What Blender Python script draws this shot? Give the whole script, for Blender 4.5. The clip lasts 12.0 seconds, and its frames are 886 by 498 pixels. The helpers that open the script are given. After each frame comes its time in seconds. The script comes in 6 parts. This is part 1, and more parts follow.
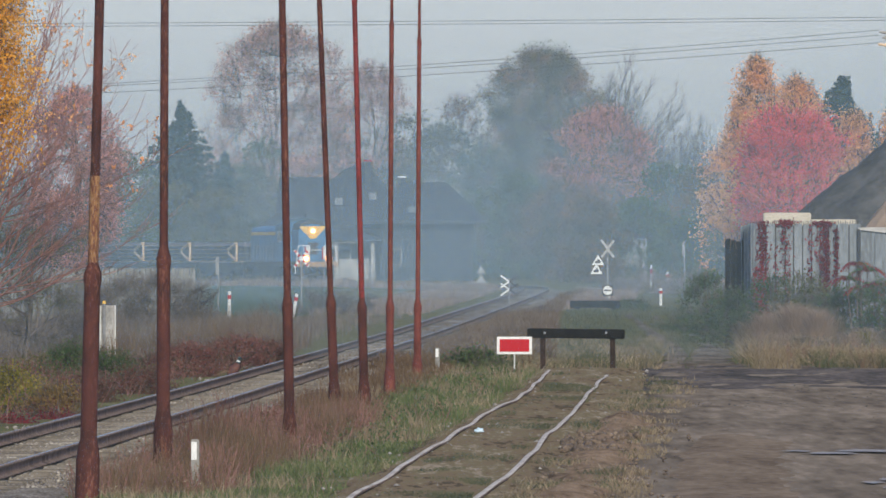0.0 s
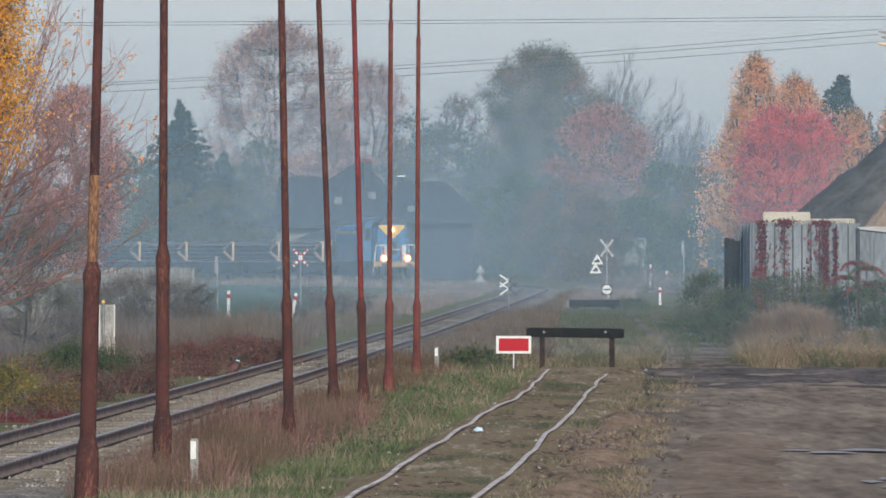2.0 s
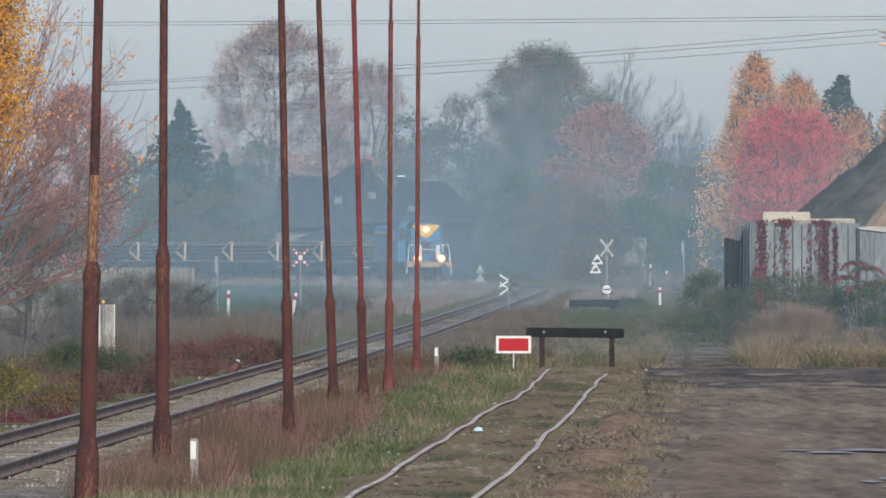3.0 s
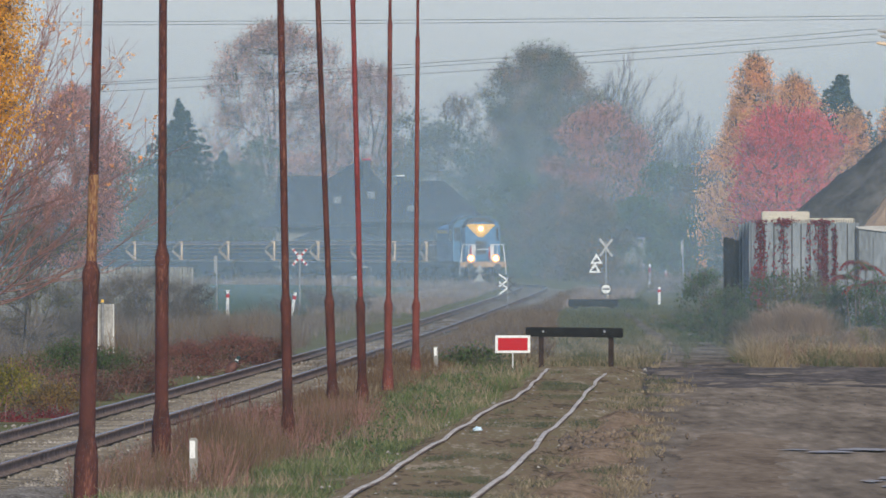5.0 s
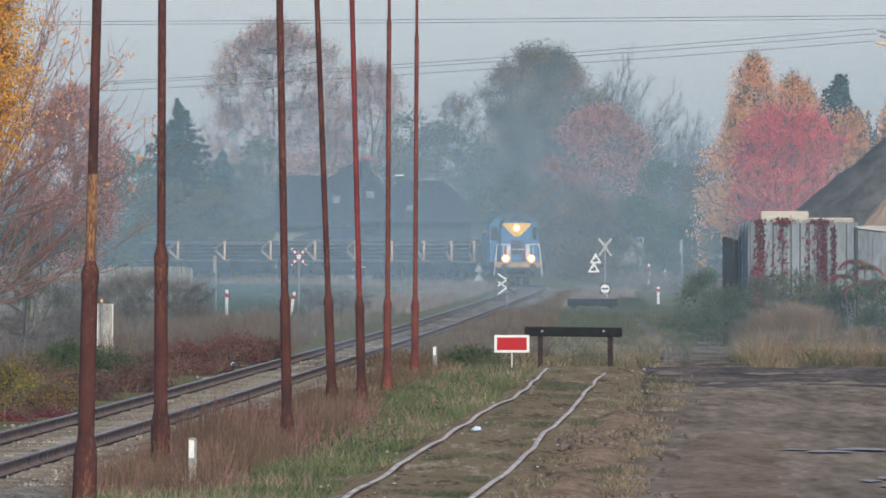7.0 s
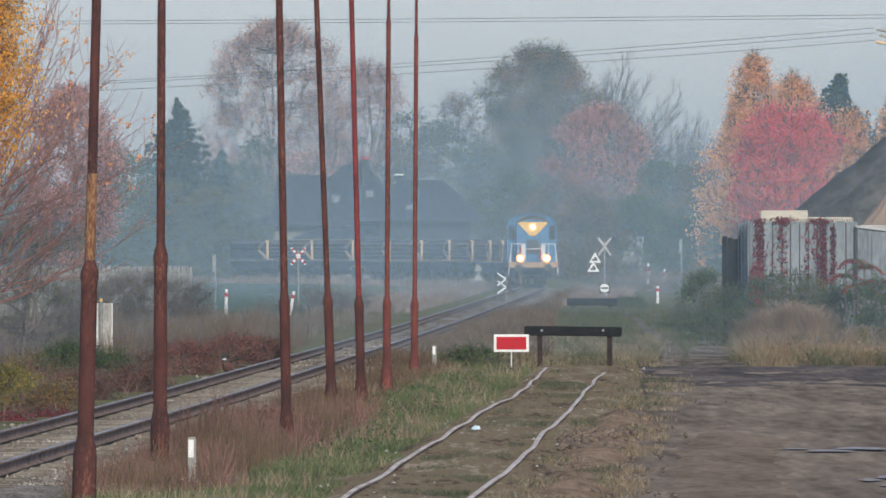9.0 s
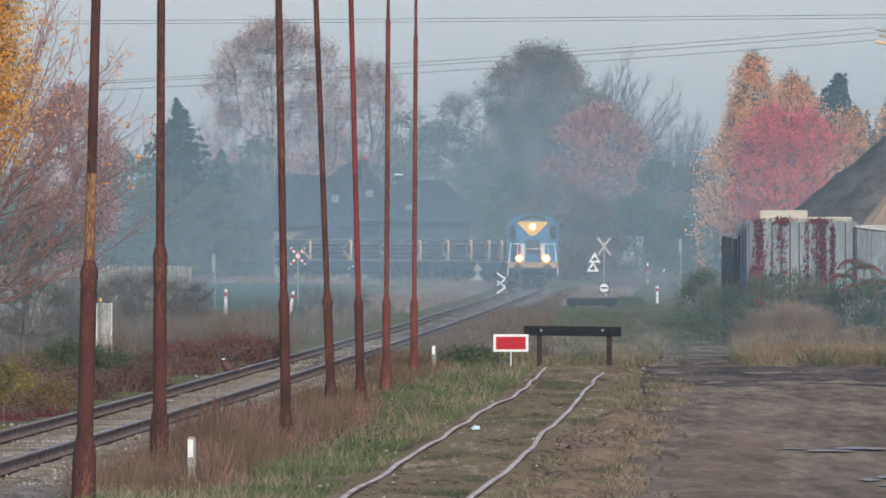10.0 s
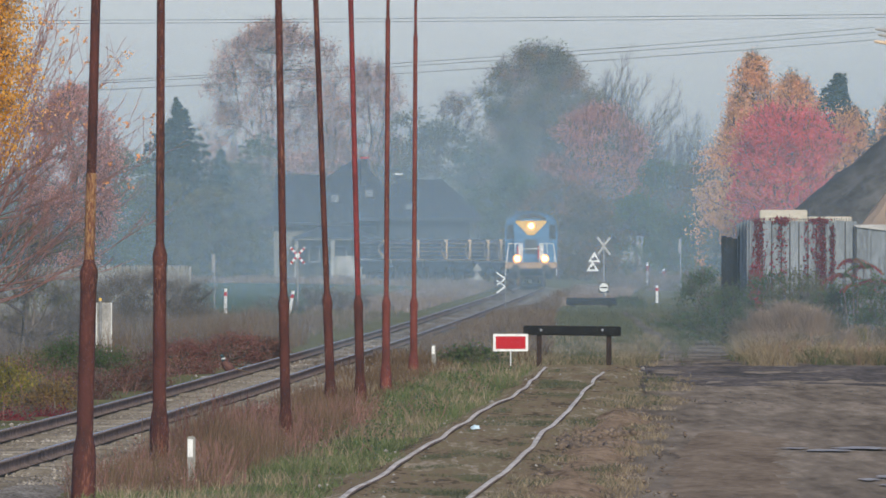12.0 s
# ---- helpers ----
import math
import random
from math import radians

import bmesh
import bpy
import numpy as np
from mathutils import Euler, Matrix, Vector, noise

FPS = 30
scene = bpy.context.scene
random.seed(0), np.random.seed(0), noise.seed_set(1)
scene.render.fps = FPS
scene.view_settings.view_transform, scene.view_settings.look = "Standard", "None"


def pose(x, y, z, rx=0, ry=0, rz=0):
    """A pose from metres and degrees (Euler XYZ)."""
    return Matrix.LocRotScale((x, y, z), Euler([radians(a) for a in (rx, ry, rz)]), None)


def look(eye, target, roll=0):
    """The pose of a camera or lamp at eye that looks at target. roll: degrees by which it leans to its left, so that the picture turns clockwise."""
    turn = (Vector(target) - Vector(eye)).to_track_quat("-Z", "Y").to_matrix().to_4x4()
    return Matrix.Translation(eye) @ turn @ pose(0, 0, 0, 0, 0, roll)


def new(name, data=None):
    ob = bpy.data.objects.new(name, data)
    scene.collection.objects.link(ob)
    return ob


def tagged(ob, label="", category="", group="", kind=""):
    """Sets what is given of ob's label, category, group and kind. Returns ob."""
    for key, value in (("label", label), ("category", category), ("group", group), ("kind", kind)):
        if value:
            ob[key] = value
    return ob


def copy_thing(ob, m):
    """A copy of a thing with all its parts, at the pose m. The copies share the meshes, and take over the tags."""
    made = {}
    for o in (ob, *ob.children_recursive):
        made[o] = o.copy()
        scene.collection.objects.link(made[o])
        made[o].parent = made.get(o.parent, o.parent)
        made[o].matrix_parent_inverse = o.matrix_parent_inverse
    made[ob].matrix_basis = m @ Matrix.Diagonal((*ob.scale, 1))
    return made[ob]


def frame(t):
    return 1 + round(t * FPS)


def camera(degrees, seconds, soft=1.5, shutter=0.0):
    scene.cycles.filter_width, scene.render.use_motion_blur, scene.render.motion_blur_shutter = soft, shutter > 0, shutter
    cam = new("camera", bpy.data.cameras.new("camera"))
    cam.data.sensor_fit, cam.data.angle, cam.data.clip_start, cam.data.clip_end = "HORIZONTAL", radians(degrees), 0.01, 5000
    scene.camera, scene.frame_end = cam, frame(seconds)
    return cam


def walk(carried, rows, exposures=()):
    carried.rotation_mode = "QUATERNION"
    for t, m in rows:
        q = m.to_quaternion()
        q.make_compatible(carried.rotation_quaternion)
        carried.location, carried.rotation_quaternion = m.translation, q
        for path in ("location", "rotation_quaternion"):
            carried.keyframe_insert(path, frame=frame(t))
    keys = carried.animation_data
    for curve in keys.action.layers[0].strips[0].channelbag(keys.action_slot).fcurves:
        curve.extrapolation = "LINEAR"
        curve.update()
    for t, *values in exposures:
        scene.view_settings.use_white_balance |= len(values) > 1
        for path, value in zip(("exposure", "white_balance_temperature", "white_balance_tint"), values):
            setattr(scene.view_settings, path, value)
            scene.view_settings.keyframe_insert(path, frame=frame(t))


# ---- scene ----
cam = camera(3.2076, 12.0, soft=1.6)
STEP = 0.0020463        # degrees, the unit of the slow drift below
DRIFT = [(0.0, 3.4, 2.7), (0.5, 3.2, 1.6), (1.5, 2.2, 1.4), (3.0, 1.9, 1.2), (5.0, 0.5, 0.4), (5.5, 0.1, 0.1), (6.5, -0.7, -0.2),
        (7.2, -1.2, -0.3), (9.0, -2.0, -1.4), (9.5, -2.7, -1.6), (10.5, -2.9, -1.7), (12.0, -3.3, -2.3)]
walk(cam, [(t, pose(0, 0, 3.0, 90 + (b - 15.0) * STEP, 0, a * STEP)) for t, a, b in DRIFT], [(0.0, 0.78, 6050, 19), (12.0, 0.78, 6050, 19)])

# ---- world, sun and exposure ----
SUN_ELEVATION, SUN_TURN = 26.0, 172.0      # low behind the camera, a little from its right
world = bpy.data.worlds.new("sky")
scene.world = world
world.use_nodes = True
wn = world.node_tree.nodes
sky = wn.new("ShaderNodeTexSky")
sky.sky_type = "NISHITA"
sky.sun_disc = False
sky.sun_elevation, sky.sun_rotation = radians(SUN_ELEVATION), radians(SUN_TURN)
sky.air_density, sky.dust_density, sky.ozone_density = 1.0, 0.5, 5.0
haze = wn.new("ShaderNodeMixRGB")          # high thin haze takes some green out of the sky
haze.blend_type = "MULTIPLY"
haze.inputs[0].default_value, haze.inputs[2].default_value = 1.0, (0.97, 0.93, 0.985, 1)
world.node_tree.links.new(sky.outputs[0], haze.inputs[1])
world.node_tree.links.new(haze.outputs[0], wn["Background"].inputs[0])
wn["Background"].inputs[1].default_value = 0.066
sun = new("sun", bpy.data.lights.new("sun", "SUN"))
sun.data.energy, sun.data.angle, sun.data.color = 2.7, radians(12), (1.0, 0.95, 0.71)
a, e = radians(SUN_TURN), radians(SUN_ELEVATION)
sun.matrix_world = look((0, 0, 50), Vector((0, 0, 50)) - Vector((math.sin(a) * math.cos(e), math.cos(a) * math.cos(e), math.sin(e))))

# ---- materials ----
def ramp(nt, fac, cols, lo=0.41, hi=0.59):
    r = nt.nodes.new("ShaderNodeValToRGB")
    r.color_ramp.elements.remove(r.color_ramp.elements[0])
    for i, c in enumerate(cols):
        p = lo + (hi - lo) * i / max(1, len(cols) - 1)
        el = r.color_ramp.elements[0] if i == 0 else r.color_ramp.elements.new(p)
        el.position, el.color = p, (*c, 1)
    nt.links.new(fac, r.inputs[0])
    return r.outputs[0]


def mat(name, cols, scale=2.0, fine=40.0, rough=0.8, bump=0.3, metal=0.0, stretch=(1, 1, 1), emit=0.0, rand=0.0, spec=0.5, wet=0.0):
    """Two scales of noise, in metres, between the colours given; fine relief."""
    m = bpy.data.materials.new(name)
    m.use_nodes = True
    nt = m.node_tree
    link, b = nt.links.new, nt.nodes["Principled BSDF"]
    co = nt.nodes.new("ShaderNodeTexCoord")
    mp = nt.nodes.new("ShaderNodeMapping")
    mp.inputs["Scale"].default_value = stretch
    link(co.outputs["Object"], mp.inputs[0])
    n1, n2 = nt.nodes.new("ShaderNodeTexNoise"), nt.nodes.new("ShaderNodeTexNoise")
    for n, s in ((n1, scale), (n2, fine)):
        n.inputs["Scale"].default_value, n.inputs["Detail"].default_value = s, 6
        n.inputs["Roughness"].default_value = 0.65
        link(mp.outputs[0], n.inputs["Vector"])
    mix = nt.nodes.new("ShaderNodeMath")
    mix.operation = "MULTIPLY_ADD"
    mix.inputs[1].default_value = 0.45
    link(n2.outputs[0], mix.inputs[0])
    sc = nt.nodes.new("ShaderNodeMath")
    sc.operation = "MULTIPLY"
    sc.inputs[1].default_value = 0.55
    link(n1.outputs[0], sc.inputs[0])
    link(sc.outputs[0], mix.inputs[2])
    fac = mix.outputs[0]
    if rand:
        ob = nt.nodes.new("ShaderNodeObjectInfo")
        ad = nt.nodes.new("ShaderNodeMath")
        ad.operation = "MULTIPLY_ADD"
        ad.inputs[1].default_value = rand
        link(ob.outputs["Random"], ad.inputs[0])
        sb = nt.nodes.new("ShaderNodeMath")
        sb.operation = "SUBTRACT"
        sb.inputs[1].default_value = rand / 2
        link(fac, sb.inputs[0])
        link(sb.outputs[0], ad.inputs[2])
        fac = ad.outputs[0]
    col = ramp(nt, fac, cols)
    link(col, b.inputs["Base Color"])
    b.inputs["Roughness"].default_value, b.inputs["Metallic"].default_value = rough, metal
    b.inputs["Specular IOR Level"].default_value = spec
    if wet:
        # damp hollows shine, dry crests are dull
        mr = nt.nodes.new("ShaderNodeMapRange")
        mr.inputs["From Min"].default_value, mr.inputs["From Max"].default_value = 0.42, 0.62
        mr.inputs["To Min"].default_value, mr.inputs["To Max"].default_value = rough, wet
        n3 = nt.nodes.new("ShaderNodeTexNoise")
        n3.inputs["Scale"].default_value = 0.35
        link(mp.outputs[0], n3.inputs["Vector"])
        link(n3.outputs[0], mr.inputs[0])
        link(mr.outputs[0], b.inputs["Roughness"])
    if bump:
        bp = nt.nodes.new("ShaderNodeBump")
        bp.inputs["Strength"].default_value, bp.inputs["Distance"].default_value = bump, 0.02
        link(n2.outputs[0], bp.inputs["Height"])
        link(bp.outputs[0], b.inputs["Normal"])
    if emit:
        b.inputs["Emission Color"].default_value = (*cols[0], 1)
        b.inputs["Emission Strength"].default_value = emit
    return m


def leaf_mat(name, cols, through_light=0.45, rough=0.6):
    """Each leaf takes its own tint between the colours given; some light passes through."""
    m = bpy.data.materials.new(name)
    m.use_nodes = True
    nt = m.node_tree
    link, b = nt.links.new, nt.nodes["Principled BSDF"]
    g = nt.nodes.new("ShaderNodeNewGeometry")
    co = nt.nodes.new("ShaderNodeTexCoord")
    n = nt.nodes.new("ShaderNodeTexNoise")
    n.inputs["Scale"].default_value = 0.35
    link(co.outputs["Object"], n.inputs["Vector"])
    mx = nt.nodes.new("ShaderNodeMath")
    mx.operation = "MULTIPLY_ADD"
    mx.inputs[1].default_value = 0.16
    link(g.outputs["Random Per Island"], mx.inputs[0])
    s = nt.nodes.new("ShaderNodeMath")
    s.operation = "MULTIPLY"
    s.inputs[1].default_value = 0.82
    link(n.outputs[0], s.inputs[0])
    link(s.outputs[0], mx.inputs[2])
    c = ramp(nt, mx.outputs[0], cols, 0.32, 0.66)
    link(c, b.inputs["Base Color"])
    b.inputs["Roughness"].default_value = rough
    b.inputs["Specular IOR Level"].default_value = 0.2
    t = nt.nodes.new("ShaderNodeBsdfTranslucent")
    link(c, t.inputs[0])
    ms = nt.nodes.new("ShaderNodeMixShader")
    ms.inputs[0].default_value = through_light
    link(b.outputs[0], ms.inputs[1])
    link(t.outputs[0], ms.inputs[2])
    link(ms.outputs[0], nt.nodes["Material Output"].inputs[0])
    return m


def haze_sheet_mat(name, density, top, colour, low=2.2):
    """Haze put into a sheet's bluish colour, thinner upward and in patches; the rest lets all light pass."""
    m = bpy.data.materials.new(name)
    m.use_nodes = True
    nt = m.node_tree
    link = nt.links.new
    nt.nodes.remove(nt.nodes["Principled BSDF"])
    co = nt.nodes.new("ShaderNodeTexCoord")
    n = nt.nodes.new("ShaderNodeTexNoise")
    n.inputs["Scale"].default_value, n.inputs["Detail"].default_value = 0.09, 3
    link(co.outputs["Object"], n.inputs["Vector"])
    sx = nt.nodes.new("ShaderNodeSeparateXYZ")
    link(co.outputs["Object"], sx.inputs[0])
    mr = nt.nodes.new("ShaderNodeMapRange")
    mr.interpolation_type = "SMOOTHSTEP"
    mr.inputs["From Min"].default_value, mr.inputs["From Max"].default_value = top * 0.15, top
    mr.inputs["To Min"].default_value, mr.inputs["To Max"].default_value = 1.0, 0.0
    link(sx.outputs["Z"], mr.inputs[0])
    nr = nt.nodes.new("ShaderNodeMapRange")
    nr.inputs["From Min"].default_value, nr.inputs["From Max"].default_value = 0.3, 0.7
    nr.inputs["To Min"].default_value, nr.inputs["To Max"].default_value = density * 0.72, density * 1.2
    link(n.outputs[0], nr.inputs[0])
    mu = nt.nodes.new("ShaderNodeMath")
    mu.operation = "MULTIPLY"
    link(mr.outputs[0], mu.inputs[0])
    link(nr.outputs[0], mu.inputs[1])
    # fades out at the ground so that the sheet's foot leaves no line
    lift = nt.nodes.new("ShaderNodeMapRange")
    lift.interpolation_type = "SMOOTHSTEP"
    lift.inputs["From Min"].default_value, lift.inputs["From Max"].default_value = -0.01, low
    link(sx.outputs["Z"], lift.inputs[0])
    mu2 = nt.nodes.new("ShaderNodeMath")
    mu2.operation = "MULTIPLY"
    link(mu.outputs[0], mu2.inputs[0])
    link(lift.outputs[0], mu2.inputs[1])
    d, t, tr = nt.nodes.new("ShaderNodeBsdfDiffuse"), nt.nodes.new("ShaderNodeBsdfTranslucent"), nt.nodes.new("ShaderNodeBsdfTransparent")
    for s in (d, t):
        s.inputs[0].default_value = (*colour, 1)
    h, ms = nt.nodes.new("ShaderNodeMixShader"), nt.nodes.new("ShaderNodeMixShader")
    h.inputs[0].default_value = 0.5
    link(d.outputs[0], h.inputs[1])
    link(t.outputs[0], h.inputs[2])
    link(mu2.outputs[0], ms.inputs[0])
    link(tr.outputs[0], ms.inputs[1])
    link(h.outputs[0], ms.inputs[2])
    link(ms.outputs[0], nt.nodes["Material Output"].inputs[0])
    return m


def lamp_mat(name, colour, strength):
    m = bpy.data.materials.new(name)
    m.use_nodes = True
    b = m.node_tree.nodes["Principled BSDF"]
    b.inputs["Base Color"].default_value = (*colour, 1)
    b.inputs["Emission Color"].default_value, b.inputs["Emission Strength"].default_value = (*colour, 1), strength
    return m


def rust_mat(name, dark, mid, flake, amount=0.6, bare=0.0):
    """Old paint gone to even red-brown rust, with small sharp upright flakes where it has lifted."""
    m = mat(name, [dark, mid, tuple(1.25 * c for c in mid)], 5, 60, 0.8, 0.5, stretch=(1, 1, 0.35), rand=0.05, spec=0.15)
    nt = m.node_tree
    link, b = nt.links.new, nt.nodes["Principled BSDF"]
    base = b.inputs["Base Color"].links[0].from_socket
    co, mp = nt.nodes.new("ShaderNodeTexCoord"), nt.nodes.new("ShaderNodeMapping")
    mp.inputs["Scale"].default_value = (1, 1, 0.22)
    link(co.outputs["Object"], mp.inputs[0])
    fine, large = nt.nodes.new("ShaderNodeTexNoise"), nt.nodes.new("ShaderNodeTexNoise")
    for n, k in ((fine, 55.0), (large, 4.0)):
        n.inputs["Scale"].default_value, n.inputs["Detail"].default_value = k, 4
        link(mp.outputs[0], n.inputs["Vector"])
    add = nt.nodes.new("ShaderNodeMath")
    add.operation = "MULTIPLY_ADD"
    add.inputs[1].default_value = 0.6
    link(large.outputs[0], add.inputs[0])
    link(fine.outputs[0], add.inputs[2])
    mr = nt.nodes.new("ShaderNodeMapRange")
    mr.inputs["From Min"].default_value, mr.inputs["From Max"].default_value = 0.9 - bare, 0.98 - bare * 0.7
    mr.inputs["To Max"].default_value = amount
    link(add.outputs[0], mr.inputs[0])
    mx = nt.nodes.new("ShaderNodeMixRGB")
    link(mr.outputs[0], mx.inputs[0])
    link(base, mx.inputs[1])
    mx.inputs[2].default_value = (*flake, 1)
    link(mx.outputs[0], b.inputs["Base Color"])
    return m


RUST = rust_mat("rusty_red_paint", (0.036, 0.014, 0.012), (0.07, 0.022, 0.017), (0.22, 0.095, 0.055), 0.5, 0.02)
OCHRE_RUST = rust_mat("bare_ochre_rust", (0.13, 0.06, 0.03), (0.24, 0.13, 0.06), (0.09, 0.028, 0.02), 0.85, 0.12)
RED_PAINT = rust_mat("faded_red_paint", (0.1, 0.021, 0.02), (0.18, 0.03, 0.03), (0.07, 0.022, 0.018), 0.8, 0.06)
RUSSET = rust_mat("russet_paint", (0.075, 0.024, 0.02), (0.13, 0.036, 0.029), (0.25, 0.12, 0.075))
RAIL_RUST = mat("rail_rust", [(0.14, 0.095, 0.068), (0.23, 0.155, 0.112), (0.33, 0.23, 0.17)], 3, 50, 0.85, 0.3, spec=0.1)
RAIL_TOP = mat("rail_head_worn_bright", [(0.2, 0.15, 0.115), (0.3, 0.24, 0.19)], 2, 60, 0.7, 0.1, metal=0.0, spec=0.05)
RAIL_SHINE = mat("polished_running_band", [(0.42, 0.4, 0.37), (0.56, 0.54, 0.51)], 2, 60, 0.22, 0.0, metal=1.0)
RAIL_PALE = mat("rail_head_pale", [(0.34, 0.28, 0.22), (0.58, 0.51, 0.42), (0.7, 0.63, 0.54)], 0.8, 40, 0.65, 0.1, spec=0.15)
EARTH = mat("meadow_soil", [(0.08, 0.085, 0.04), (0.16, 0.13, 0.075), (0.12, 0.14, 0.055), (0.22, 0.18, 0.11)], 0.25, 8, 0.95, 0.6, spec=0.0)
# field green with the haze's bluish tint put into it
FIELD = mat("hazed_green_field", [(0.06, 0.1, 0.07), (0.075, 0.12, 0.085), (0.1, 0.14, 0.1)], 0.08, 4, 0.95, 0.4, spec=0.0)
MUD = mat("muddy_yard", [(0.122, 0.097, 0.075), (0.177, 0.141, 0.107), (0.226, 0.18, 0.137), (0.3, 0.242, 0.184)], 0.45, 3, 0.8, 0.6, stretch=(1, 0.05, 1), spec=0.0)
BALLAST = mat("grey_ballast", [(0.095, 0.08, 0.064), (0.175, 0.15, 0.122), (0.26, 0.225, 0.185), (0.4, 0.36, 0.305)], 1.5, 22, 0.9, 0.9, stretch=(1, 0.12, 1), spec=0.0)
PATH_SOIL = mat("trodden_siding_soil", [(0.09, 0.07, 0.045), (0.23, 0.165, 0.105), (0.19, 0.155, 0.085), (0.34, 0.27, 0.19)], 1.3, 8, 0.95, 0.8, stretch=(1, 0.06, 1), spec=0.0)
POST_RUST = mat("dark_rail_post", [(0.02, 0.014, 0.012), (0.045, 0.03, 0.025)], 3, 40, 0.85, 0.3, spec=0.1)
LANE_MUD = mat("damp_lane_mud", [(0.1, 0.085, 0.068), (0.17, 0.142, 0.112), (0.26, 0.22, 0.175)], 0.6, 6, 0.9, 0.8, stretch=(1, 0.15, 1), spec=0.0)
SLEEPER = mat("dirty_concrete_sleeper", [(0.12, 0.102, 0.084), (0.17, 0.147, 0.122), (0.22, 0.195, 0.165)], 2, 30, 0.9, 0.5, rand=0.08, spec=0.0)
TARRED = mat("tarred_black_timber", [(0.006, 0.006, 0.007), (0.016, 0.016, 0.016)], 3, 40, 0.8, 0.5, spec=0.1)
WHITE = mat("white_paint", [(0.5, 0.5, 0.48), (0.66, 0.66, 0.64)], 4, 40, 0.6, 0.1)
SIGN_RED = mat("signal_red", [(0.32, 0.007, 0.014), (0.38, 0.011, 0.018)], 5, 60, 0.6, 0.03, spec=0.15)
BLACK = mat("black_paint", [(0.02, 0.02, 0.022), (0.035, 0.035, 0.038)], 4, 40, 0.6, 0.1)
STEEL = mat("galvanised_steel", [(0.15, 0.155, 0.16), (0.26, 0.265, 0.27)], 6, 50, 0.6, 0.1, metal=0.3)
BARK = mat("bark", [(0.04, 0.032, 0.026), (0.1, 0.08, 0.065), (0.16, 0.13, 0.11)], 3, 20, 0.95, 0.7)
TWIG_RED = mat("reddish_twigs", [(0.17, 0.08, 0.066), (0.3, 0.145, 0.12)], 3, 20, 0.9, 0.2)
SLATE = mat("dark_roof_tiles", [(0.018, 0.026, 0.038), (0.035, 0.045, 0.06)], 1.0, 8, 0.8, 0.5)
# shade on the house wall is put into this dark colour
HOUSE_WALL = mat("shaded_dark_boarding", [(0.02, 0.028, 0.04), (0.035, 0.045, 0.06)], 1, 12, 0.9, 0.2)
RENDER_WALL = mat("cream_render", [(0.38, 0.34, 0.27), (0.48, 0.43, 0.35)], 1, 12, 0.9, 0.2)
OLD_RENDER = mat("grey_render", [(0.15, 0.145, 0.13), (0.21, 0.2, 0.18)], 1, 12, 0.9, 0.2)
GLASS_DARK = mat("dark_window_glass", [(0.02, 0.025, 0.03), (0.04, 0.045, 0.05)], 1, 10, 0.1, 0.0)
CONCRETE = mat("pale_concrete", [(0.2, 0.195, 0.18), (0.31, 0.3, 0.28), (0.4, 0.385, 0.36)], 1.2, 20, 0.9, 0.4)
FENCE_GREY = mat("weathered_fence_concrete", [(0.13, 0.125, 0.112), (0.2, 0.19, 0.172), (0.27, 0.258, 0.235)], 1.2, 20, 0.9, 0.4, rand=0.1)
SHEET = mat("weathered_pale_sheeting", [(0.095, 0.103, 0.11), (0.155, 0.172, 0.186), (0.205, 0.223, 0.24)], 1.3, 14, 0.8, 0.3, stretch=(1, 1, 0.2))
BLUE = mat("locomotive_blue", [(0.015, 0.1, 0.22), (0.025, 0.15, 0.31)], 1.2, 20, 0.45, 0.05)
BLUE_ROOF = mat("locomotive_roof_blue", [(0.015, 0.05, 0.085), (0.03, 0.08, 0.13)], 1.2, 20, 0.55, 0.05)
YELLOW = mat("warning_yellow", [(0.7, 0.4, 0.05), (0.8, 0.5, 0.08)], 2, 30, 0.5, 0.05)
BEAM_OCHRE = mat("ochre_beam", [(0.28, 0.17, 0.09), (0.4, 0.25, 0.13)], 2, 30, 0.6, 0.1)
RACK = mat("pale_rack_steel", [(0.48, 0.33, 0.2), (0.62, 0.46, 0.3)], 2, 20, 0.7, 0.1)
FRAME_GREY = mat("dusty_wagon_frame", [(0.22, 0.19, 0.17), (0.34, 0.3, 0.27)], 1.2, 12, 0.85, 0.2)
SILL_DARK = mat("dark_wagon_sill", [(0.05, 0.053, 0.06), (0.08, 0.083, 0.09)], 1.2, 12, 0.85, 0.2)
RAIL_LOAD = mat("new_rail_steel", [(0.03, 0.036, 0.048), (0.06, 0.068, 0.085)], 0.8, 20, 0.7, 0.1)
RAIL_LOAD_TOP = mat("light_rail_load", [(0.24, 0.2, 0.19), (0.36, 0.31, 0.3)], 0.8, 20, 0.8, 0.1)
# glow added round the lamps in place of their orange halo
LAMP_HALO = lamp_mat("lamp_halo_glow", (1.0, 0.36, 0.08), 1.3)
LAMP = lamp_mat("warm_headlamp", (1.0, 0.58, 0.2), 9)
LAMP_LOW = lamp_mat("warm_ditch_lamp", (1.0, 0.55, 0.18), 12)
